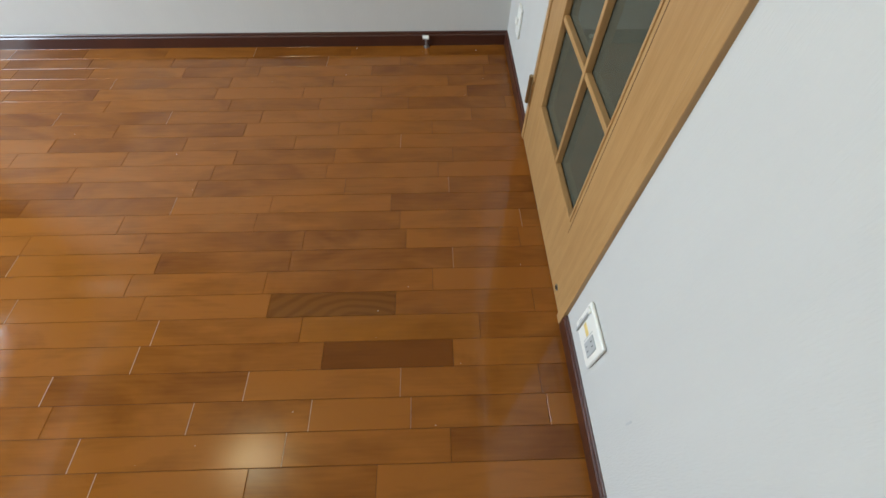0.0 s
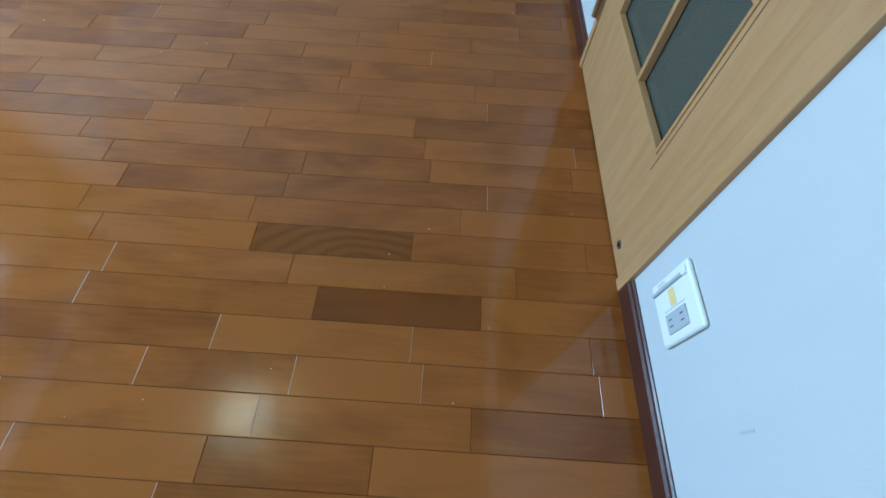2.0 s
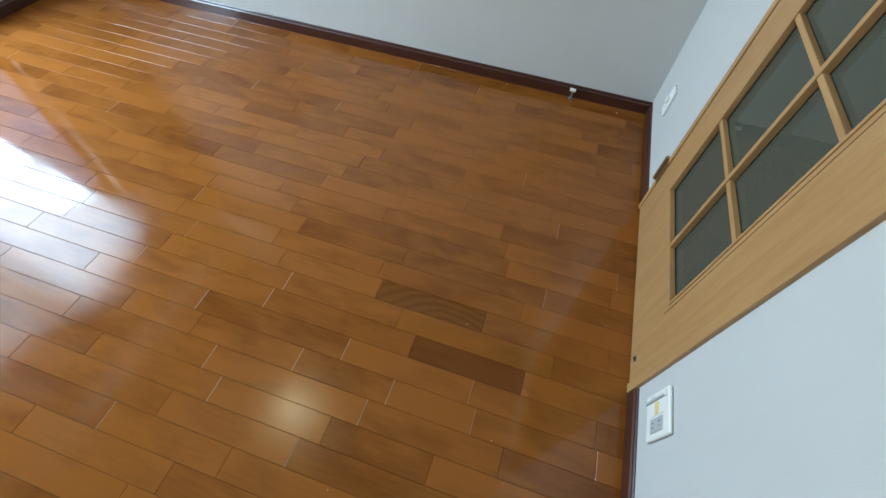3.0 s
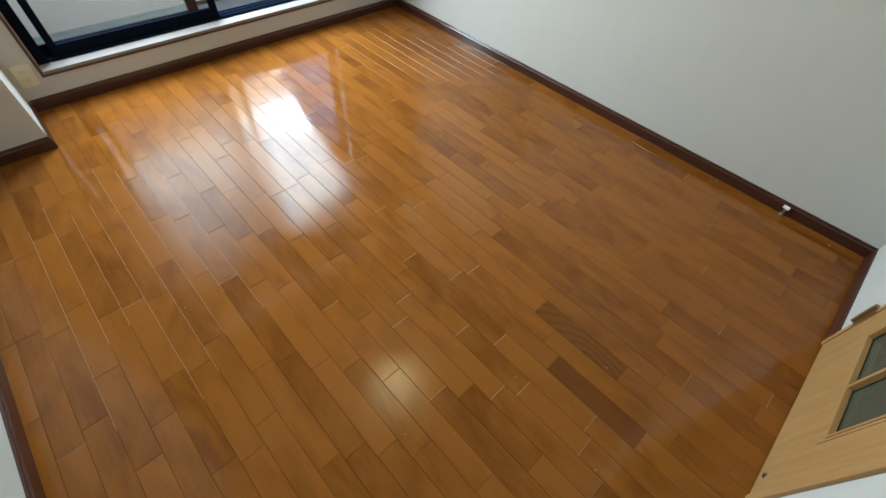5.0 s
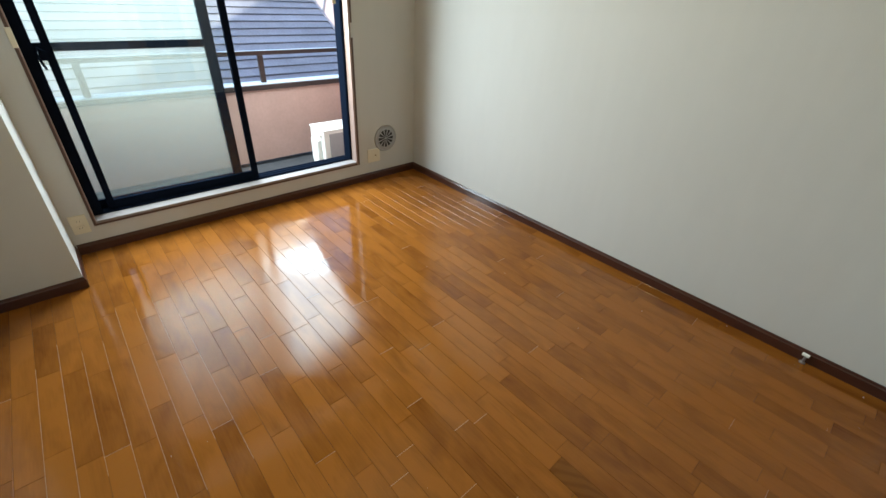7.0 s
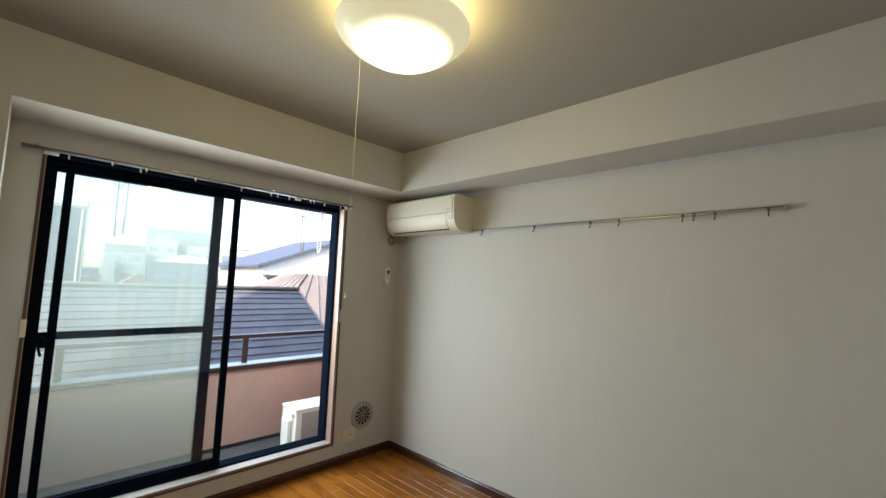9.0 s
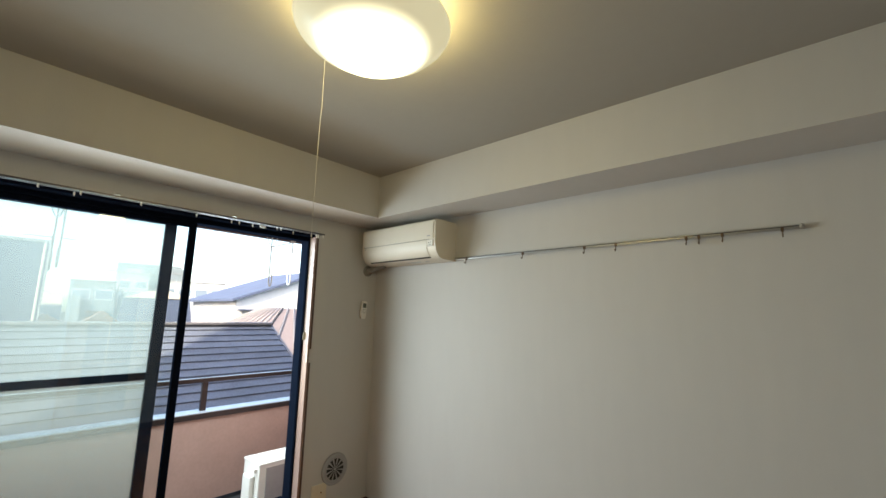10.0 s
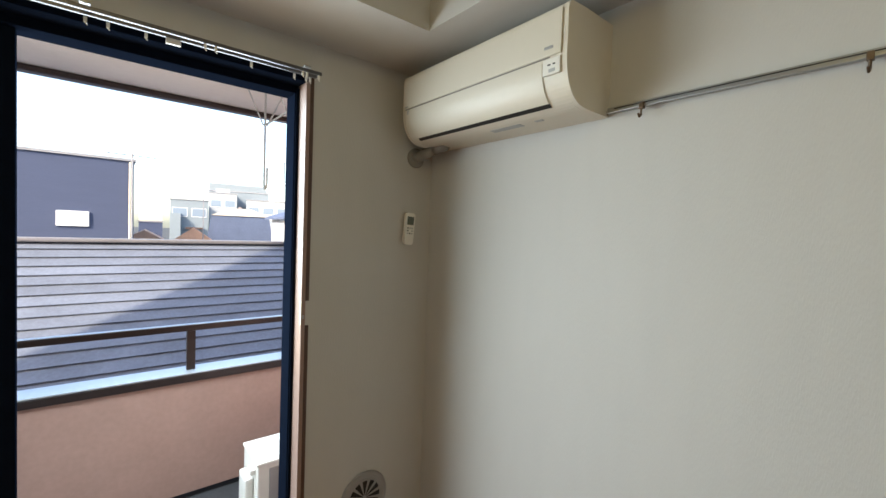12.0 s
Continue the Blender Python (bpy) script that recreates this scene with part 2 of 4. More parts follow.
M_SOFFIT = material("soffit_board", (0.72, 0.66, 0.64), 0.8, noise_scale=3, noise_amount=0.04)
M_SLATE = material("roof_slate", (0.180, 0.205, 0.260), 0.8, noise_scale=3, noise_amount=0.18, bump=0.4, bump_scale=90, spread=0.12)
M_RIDGE = material("ridge_metal", (0.30, 0.29, 0.30), 0.5, 0.4, noise_scale=5, noise_amount=0.1)
M_HOUSEW = material("white_render", (0.72, 0.72, 0.72), 0.9, noise_scale=0.5, noise_amount=0.06)
M_HOUSEC = material("cream_render", (0.62, 0.55, 0.44), 0.9, noise_scale=0.5, noise_amount=0.06)
M_HOUSEG = material("bluegrey_siding", (0.058, 0.072, 0.125), 0.85, noise_scale=0.6, noise_amount=0.06, stretch=(1, 1, 6))
M_FLATS = material("far_render", (0.21, 0.245, 0.27), 0.9, noise_scale=0.3, noise_amount=0.06)
M_FLATSW = material("far_pale_render", (0.36, 0.38, 0.40), 0.9, noise_scale=0.3, noise_amount=0.06)
M_ROOFB = material("far_roof_slate", (0.095, 0.12, 0.19), 0.8, noise_scale=1, noise_amount=0.12, spread=0.15)
M_ROOFR = material("far_metal_roof", (0.30, 0.25, 0.25), 0.6, noise_scale=1, noise_amount=0.08)
M_ROOFO = material("far_tile_roof", (0.50, 0.30, 0.20), 0.8, noise_scale=1, noise_amount=0.1)
M_FARWIN = material("far_window", (0.20, 0.25, 0.31), 0.2)
M_GROUND = material("asphalt_ground", (0.06, 0.06, 0.06), 0.95, noise_scale=0.2, noise_amount=0.3)
M_OUTW = material("own_building_render", (0.52, 0.34, 0.28), 0.9, noise_scale=1, noise_amount=0.08)


def glass_material(name, tint, haze, haze_color=(0.80, 0.86, 0.84), haze_kind="ShaderNodeBsdfTranslucent"):
    m = bpy.data.materials.new(name)
    m.use_nodes = True
    nt = m.node_tree
    nt.nodes.remove(nt.nodes["Principled BSDF"])
    out, N, L = nt.nodes["Material Output"], nt.nodes.new, nt.links.new
    clear, gl, fres, mix = N("ShaderNodeBsdfTransparent"), N("ShaderNodeBsdfGlossy"), N("ShaderNodeFresnel"), N("ShaderNodeMixShader")
    clear.inputs[0].default_value = (*tint, 1)
    gl.inputs["Roughness"].default_value = 0.02
    fres.inputs[0].default_value = 1.45
    L(fres.outputs[0], mix.inputs[0]), L(clear.outputs[0], mix.inputs[1]), L(gl.outputs[0], mix.inputs[2])
    last = mix
    if haze:
        tr, hz = N(haze_kind), N("ShaderNodeMixShader")
        tr.inputs[0].default_value = (*haze_color, 1)
        hz.inputs[0].default_value = haze
        L(mix.outputs[0], hz.inputs[1]), L(tr.outputs[0], hz.inputs[2])
        last = hz
    L(last.outputs[0], out.inputs[0])
    return m


M_GLASS = glass_material("clear_glass", (0.95, 0.97, 0.96), 0)
M_HAZE = glass_material("hazy_glass", (0.66, 0.70, 0.695), 0.05)
M_DOORGLASS = glass_material("smoked_glass", (0.45, 0.48, 0.44), 0.30, (0.20, 0.20, 0.15), "ShaderNodeBsdfDiffuse")


def lamp_material():
    m = bpy.data.materials.new("lamp_shade_glass")
    m.use_nodes = True
    nt = m.node_tree
    b, N, L = nt.nodes["Principled BSDF"], nt.nodes.new, nt.links.new
    co, ln, mr = N("ShaderNodeTexCoord"), N("ShaderNodeVectorMath"), N("ShaderNodeMapRange")
    ln.operation = "LENGTH"
    sc = N("ShaderNodeVectorMath")
    sc.operation = "MULTIPLY"
    sc.inputs[1].default_value = (1, 1, 0)
    L(co.outputs["Object"], sc.inputs[0]), L(sc.outputs[0], ln.inputs[0]), L(ln.outputs["Value"], mr.inputs[0])
    mr.interpolation_type = "SMOOTHSTEP"
    mr.inputs["From Min"].default_value, mr.inputs["From Max"].default_value = 0.085, 0.215
    mr.inputs["To Min"].default_value, mr.inputs["To Max"].default_value = 2.2, 0.125
    L(mr.outputs[0], b.inputs["Emission Strength"])
    b.inputs["Emission Color"].default_value = (1.0, 0.92, 0.60, 1)
    b.inputs["Base Color"].default_value = (0.75, 0.74, 0.60, 1)
    b.inputs["Roughness"].default_value = 0.25
    return m


M_LAMP = lamp_material()


# ---- mesh helpers ----
def part(name, bm, mat, parent=None, label="", smooth=False, kind="", category=""):
    me = bpy.data.meshes.new(name)
    if smooth:
        for f in bm.faces:
            f.smooth = True
    bm.to_mesh(me)
    bm.free()
    me.materials.append(mat)
    ob = new(name, me)
    if parent is not None:
        ob.parent = parent
    return tagged(ob, label, category, kind=kind)


def thing(name, at, label, category, turn=0.0, group=""):
    ob = new(name)
    ob.location, ob.rotation_euler = at, (0, 0, radians(turn))
    return tagged(ob, label, category, group)


def box(bm, x0, x1, y0, y1, z0, z1, bevel=0.0, segments=2):
    made = bmesh.ops.create_cube(bm, size=1.0)["verts"]
    for v in made:
        v.co = ((x0 + x1) / 2 + v.co.x * (x1 - x0), (y0 + y1) / 2 + v.co.y * (y1 - y0), (z0 + z1) / 2 + v.co.z * (z1 - z0))
    if bevel:
        edges = list({e for v in made for e in v.link_edges})
        bmesh.ops.bevel(bm, geom=edges, offset=bevel, segments=segments, affect="EDGES", profile=0.6)
    return bm


def boxed(*args, **kw):
    return box(bmesh.new(), *args, **kw)


def rod(bm, a, b, r, sides=12, r2=None):
    a, b = Vector(a), Vector(b)
    turn = (b - a).to_track_quat("Z", "Y").to_matrix().to_4x4()
    m = Matrix.Translation((a + b) / 2) @ turn
    bmesh.ops.create_cone(bm, cap_ends=True, segments=sides, radius1=r, radius2=r if r2 is None else r2, depth=(b - a).length, matrix=m)
    return bm


def wire(bm, points, r, sides=8):
    for a, b in zip(points, points[1:]):
        rod(bm, a, b, r, sides)
    for p in points[1:-1]:
        bmesh.ops.create_uvsphere(bm, u_segments=sides, v_segments=6, radius=r, matrix=Matrix.Translation(p))
    return bm


def prism(bm, outline, axis, lo, hi):
    """An outline in the two axes other than the given one, drawn out along it."""
    def place(u, v, w):
        return {"x": (w, u, v), "y": (u, w, v), "z": (u, v, w)}[axis]
    a = [bm.verts.new(place(u, v, lo)) for u, v in outline]
    b = [bm.verts.new(place(u, v, hi)) for u, v in outline]
    bm.faces.new(a)
    bm.faces.new(b[::-1])
    for i in range(len(a)):
        j = (i + 1) % len(a)
        bm.faces.new((a[i], b[i], b[j], a[j]))
    bmesh.ops.recalc_face_normals(bm, faces=bm.faces)
    return bm


def lathe(bm, profile, steps=48, axis="z", caps=True):
    rings = []
    for r, z in profile:
        ring = []
        for i in range(steps):
            a = 2 * math.pi * i / steps
            c = (r * math.cos(a), r * math.sin(a), z)
            ring.append(bm.verts.new(c if axis == "z" else (z, c[0], c[1])))
        rings.append(ring)
    for p, q in zip(rings, rings[1:]):
        for i in range(steps):
            j = (i + 1) % steps
            bm.faces.new((p[i], p[j], q[j], q[i]))
    for ring in (rings[0], rings[-1]) if caps else ():
        bm.faces.new(ring)
    bmesh.ops.recalc_face_normals(bm, faces=bm.faces)
    return bm


# ---- the room ----
XW, YS, ZC, ZB = -3.615, -3.085, 2.61, 2.28
WY0, WY1, WZ0, WZ1 = -2.492, -0.611, 0.165, 2.145
DY0, DY1, DZ = -1.525, -0.680, 2.02
T = 0.14


def structure(name, bm, mat, label):
    return part(name, bm, mat, None, label, kind="structure")


bm = boxed(XW - T, T, 0, T, -0.05, ZC)
structure("wall_north", bm, M_WALL, "off-white embossed wallpaper wall")
bm = boxed(XW - T, T, YS - T, YS, -0.05, ZC)
structure("wall_south", bm, M_WALL, "off-white embossed wallpaper wall")
bm = boxed(XW - T, XW, YS, WY0, -0.05, ZC)
box(bm, XW - T, XW, WY1, 0, -0.05, ZC)
box(bm, XW - T, XW, WY0, WY1, -0.05, WZ0)
box(bm, XW - T, XW, WY0, WY1, WZ1, ZC)
structure("wall_west", bm, M_WALL, "off-white wallpaper wall with the balcony window")
bm = boxed(0, T, YS, DY0, -0.05, ZC)
box(bm, 0, T, DY1, 0, -0.05, ZC)
box(bm, 0, T, DY0, DY1, DZ, ZC)
structure("wall_east", bm, M_WALL, "off-white wallpaper wall with the glazed door")
structure("ceiling", boxed(XW - T, T, YS - T, T, ZC, ZC + 0.12), M_CEIL, "off-white papered ceiling, its colour darkened for shade")
structure("beam_west", boxed(XW, -3.22, YS, 0, ZB, ZC), M_WALL, "boxed beam above the window")
structure("beam_north", boxed(-3.22, 0, -0.335, 0, ZB, ZC), M_WALL, "boxed beam along the long wall")
structure("pillar", boxed(XW, -3.21, YS, -2.622, 0, ZB), M_WALL, "boxed wallpapered pillar beside the window")
structure("floor", boxed(XW, 0, YS, 0, -0.05, -0.0025), M_SUBFLOOR, "varnished reddish-brown strip floor")


def baseboard(x0, x1, y0, y1, side):
    bm = bmesh.new()
    h, t, u = 0.068, 0.010, 0.006
    # profile: a board with a rounded lip on top
    pts = [(0, 0), (t, 0), (t, h - 0.018), (u, h - 0.012), (u, h - 0.004), (u - 0.003, h), (0, h)]
    if side in "ns":
        s = -1 if side == "n" else 1
        prism(bm, [(y0 + s * a, b) for a, b in pts], "x", x0, x1)
    else:
        s = -1 if side == "e" else 1
        prism(bm, [(x0 + s * a, b) for a, b in pts], "y", y0, y1)
    return structure("baseboard", bm, M_BASE, "dark red-brown moulded baseboard")


baseboard(XW, 0, 0, 0, "n")
baseboard(-3.20, 0, YS, 0, "s")
baseboard(XW, 0, -2.612, -0.010, "w")
baseboard(-3.21, 0, YS + 0.010, -2.622, "w")
baseboard(XW + 0.010, -3.20, -2.622, 0, "s")
baseboard(0, 0, YS + 0.010, DY0 - 0.002, "e")
baseboard(0, 0, DY1 + 0.002, -0.010, "e")


# ---- the window ----
def window():
    w = thing("window_1", (0, 0, 0), "dark aluminium sliding window standing open on a balcony", "window")
    w["kind"] = "structure"
    a, c = 0.013, 0.006
    bm = boxed(XW, XW + c, WY0, WY0 + a, WZ0, WZ1)
    box(bm, XW, XW + c, WY1 - a + 0.012, WY1 + 0.012, WZ0, 1.168)
    box(bm, XW, XW + c, WY1 - a + 0.012, WY1 + 0.012, 1.267, WZ1)
    box(bm, XW, XW + c, WY0 + a, WY1 - a, WZ0, WZ0 + 0.012)
    part("casing", bm, M_CASING, w, "brown wooden casing edge")
    part("head_casing", boxed(XW, XW + c, WY0 + a, WY1 - a, WZ1 - 0.020, WZ1), M_ALU, w, "dark head casing")
    bm = boxed(-3.70, XW + 0.004, WY0 + 0.002, WY0 + 0.018, WZ0, WZ1 - 0.004)
    box(bm, -3.70, XW + 0.004, WY1 - 0.018, WY1 - 0.002, WZ0, WZ1 - 0.004)
    part("reveal", bm, M_REVEAL, w, "pinkish cream window reveal")
    part("head_reveal", boxed(-3.70, XW + 0.004, WY0 + 0.018, WY1 - 0.018, WZ1 - 0.020, WZ1 - 0.004), M_ALU, w, "dark aluminium head lining")
    bm = boxed(-3.70, XW + 0.008, WY0 + 0.018, WY1 - 0.018, WZ0 + 0.013, WZ0 + 0.030, bevel=0.003)
    part("window_sill", bm, M_SILL, w, "worn lilac-grey window sill")
    f0, f1, g0, g1 = WY0, WY1, WZ0, WZ1
    bm = boxed(-3.786, -3.692, f0, f0 + 0.070, g0, g1, bevel=0.002)
    box(bm, -3.786, -3.692, f1 - 0.034, f1, g0, g1, bevel=0.002)
    box(bm, -3.786, -3.692, f0 + 0.070, f1 - 0.034, g1 - 0.048, g1, bevel=0.002)
    box(bm, -3.786, -3.692, f0 + 0.070, f1 - 0.034, g0, g0 + 0.038, bevel=0.002)
    box(bm, -3.692, -3.684, f1 - 0.030, f1 - 0.018, g0 + 0.03, g1 - 0.03)
    part("window_frame", bm, M_ALU, w, "dark blue-black aluminium frame")
    bm = boxed(-3.790, -3.700, f0 + 0.066, f1 - 0.043, g0 + 0.039, g0 + 0.043)
    box(bm, -3.734, -3.730, f0 + 0.066, f1 - 0.043, g0 + 0.043, g0 + 0.047)
    box(bm, -3.774, -3.770, f0 + 0.066, f1 - 0.043, g0 + 0.043, g0 + 0.047)
    part("track", bm, M_ALU, w, "dark worn metal sliding track")

    def sash(name, x, y0, y1, left, right, glass, bar):
        z0, z1 = g0 + 0.044, g1 - 0.050
        s = part(name, boxed(x - 0.013, x + 0.013, y0 + left, y1 - right, z0, z0 + 0.055, bevel=0.002), M_ALU, w, "dark aluminium sliding sash")
        part("rail", boxed(x - 0.013, x + 0.013, y0 + left, y1 - right, z1 - 0.028, z1, bevel=0.002), M_ALU, s)
        part("stile", boxed(x - 0.015, x + 0.015, y0, y0 + left, z0, z1, bevel=0.003), M_ALU, s)
        part("stile", boxed(x - 0.015, x + 0.015, y1 - right, y1, z0, z1, bevel=0.003), M_ALU, s)
        if bar:
            part("crossbar", boxed(x - 0.012, x + 0.012, y0 + left, y1 - right, 1.122, 1.164, bevel=0.002), M_ALU, s)
        p = part("pane", boxed(x - 0.0025, x + 0.0025, y0 + left, y1 - right, z0 + 0.054, z1 - 0.027), glass, s)
        p.visible_shadow = False
        return s

    sash("inner_sash", -3.728, -2.386, -1.434, 0.038, 0.042, M_GLASS, False)
    sash("outer_sash", -3.768, -2.456, -1.536, 0.032, 0.062, M_HAZE, True)
    bm = boxed(-3.714, -3.700, -2.412, -2.372, 1.085, 1.155, bevel=0.003)
    rod(bm, (-3.702, -2.392, 1.125), (-3.676, -2.392, 1.125), 0.012, 16)
    wire(bm, [(-3.682, -2.392, 1.135), (-3.680, -2.412, 1.150), (-3.680, -2.420, 1.125), (-3.680, -2.414, 1.085), (-3.680, -2.404, 1.045)], 0.006, 8)
    part("latch", bm, M_ALU, w, "black crescent latch")
    bm = boxed(XW - 0.012, XW + 0.003, WY1 - 0.019, WY1 - 0.001, 1.170, 1.265, bevel=0.003)
    part("catch", bm, M_CREAM, w, "cream plastic catch plate")
    bm = boxed(XW + 0.003, XW + 0.0045, WY1 - 0.014, WY1 - 0.006, 1.195, 1.210)
    part("catch_slot", bm, M_STEEL, w, "small steel catch slot")


window()


def curtain_rail():
    c = thing("curtain_rail", (XW, -1.59, 2.128), "double steel curtain rail with white runners, over the window", "curtain rail")
    part("rail", boxed(0.035, 0.047, -0.985, 0.985, 0.006, 0.018, bevel=0.002), M_TRACK, c)
    part("rail", boxed(0.082, 0.094, -0.985, 0.985, 0.002, 0.014, bevel=0.002), M_TRACK, c)
    for y in (-0.93, -0.31, 0.31, 0.93):
        part("bracket", boxed(0.0, 0.096, y - 0.012, y + 0.012, 0.019, 0.026, bevel=0.002), M_STEEL, c)
    run = random.Random(4)
    spots = [-0.80, -0.62, -0.48, -0.46, -0.2, 0.1, 0.31, 0.36, 0.45, 0.60, 0.63, 0.75] + [0.90 + i * 0.015 for i in range(6)]
    for y in spots:
        x = run.choice((0.041, 0.088))
        bm = boxed(x - 0.002, x + 0.002, y - 0.004, y + 0.004, -0.013, 0.003, bevel=0.001)
        rod(bm, (x, y - 0.003, -0.012), (x, y + 0.004, -0.019), 0.0018, 6)
        part("runner", bm, M_PLASTIC, c, "white plastic runner")
    part("stop_block", boxed(0.035, 0.047, 0.50, 0.54, -0.012, 0.005, bevel=0.002), M_PLASTIC, c, "white plastic stop")
    part("stop_block", boxed(0.035, 0.047, -0.90, -0.84, -0.012, 0.005, bevel=0.002), M_PLASTIC, c, "white plastic stop")


curtain_rail()


# ---- the glazed door ----
def door():
    w = thing("door_1", (0, 0, 0), "closed light oak door with gridded smoked glass", "door")
    w["kind"] = "structure"
    bm = boxed(-0.012, T, DY0, DY0 + 0.031, 0, DZ, bevel=0.002)
    box(bm, -0.012, T, DY1 - 0.026, DY1, 0, DZ, bevel=0.002)
    box(bm, -0.012, T, DY0 + 0.031, DY1 - 0.026, DZ - 0.026, DZ, bevel=0.002)
    part("door_frame", bm, M_OAK, w, "light oak door frame")
    a, b = DY0 + 0.034, DY1 - 0.029
    gy0, gy1, gz0, gz1 = -1.338, -0.845, 0.262, 1.772
    part("stile", boxed(-0.008, 0.028, a, gy0, 0.006, 1.985, bevel=0.0015), M_OAK, w)
    part("stile", boxed(-0.008, 0.028, gy1, b, 0.006, 1.985, bevel=0.0015), M_OAK, w)
    part("bottom_rail", boxed(-0.0075, 0.0275, gy0, gy1, 0.006, gz0), M_OAK, w)
    part("top_rail", boxed(-0.0075, 0.0275, gy0, gy1, gz1, 1.985), M_OAK, w)
    for y in (gy0, gy1 - 0.008):
        part("glazing_bead", boxed(-0.011, 0.006, y, y + 0.008, gz0, gz1, bevel=0.002), M_OAK, w)
    for z in (gz0, gz1 - 0.008):
        part("glazing_bead", boxed(-0.011, 0.006, gy0 + 0.008, gy1 - 0.008, z, z + 0.008, bevel=0.002), M_OAK_H, w)
    ym = -1.113
    part("muntin", boxed(-0.010, 0.008, ym - 0.0075, ym + 0.0075, gz0 + 0.008, gz1 - 0.008, bevel=0.002), M_OAK, w)
    n = 5
    step = (gz1 - gz0) / n
    for i in range(1, n):
        z = gz0 + i * step
        for y0, y1 in ((gy0 + 0.008, ym - 0.0075), (ym + 0.0075, gy1 - 0.008)):
            part("muntin", boxed(-0.00755, 0.008, y0, y1, z - 0.0075, z + 0.0075, bevel=0.002), M_OAK_H, w)
    part("groove", boxed(-0.0084, -0.0078, gy0 - 0.015, gy0 - 0.0125, gz0 - 0.03, gz1 + 0.05), M_OAK_EDGE, w, "dark grooved line beside the glass")
    for i in range(n):
        for y0, y1 in ((gy0, ym), (ym, gy1)):
            part("pane", boxed(0.010, 0.014, y0 + 0.001, y1 - 0.001, gz0 + i * step + 0.001, gz0 + (i + 1) * step - 0.001), M_DOORGLASS, w, "smoked glass pane")
    for z in (0.158, 1.75):
        bm = rod(bmesh.new(), (-0.016, DY1 + 0.003, z), (-0.016, DY1 + 0.003, z + 0.11), 0.009, 16)
        box(bm, -0.0145, -0.012, DY1 - 0.026, DY1 + 0.002, z + 0.005, z + 0.105)
        part("hinge", bm, M_BRONZE, w, "aged bronze hinge")
    bm = rod(bmesh.new(), (-0.0105, DY0 + 0.104, 0.043), (-0.008, DY0 + 0.104, 0.043), 0.011, 20)
    h = part("socket_ring", bm, M_STEEL, w, "small steel doorstop socket")
    part("socket_hole", rod(bmesh.new(), (-0.0112, DY0 + 0.104, 0.043), (-0.0102, DY0 + 0.104, 0.043), 0.007, 16), M_SLOT, h)


door()
bm = boxed(T + 0.9, T + 1.0, -2.4, 0.2, -0.05, ZC)
box(bm, T, T + 1.0, -2.4, -2.3, -0.05, ZC)
box(bm, T, T + 1.0, 0.2, 0.3, -0.05, ZC)
structure("wall_hall", bm, M_WALL, "dim hallway wall behind the glazed door")
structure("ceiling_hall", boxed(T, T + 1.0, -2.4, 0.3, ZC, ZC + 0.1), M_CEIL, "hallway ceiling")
structure("floor_hall", boxed(T, T + 1.0, -2.4, 0.3, -0.05, 0), M_PLANK, "hallway floor")


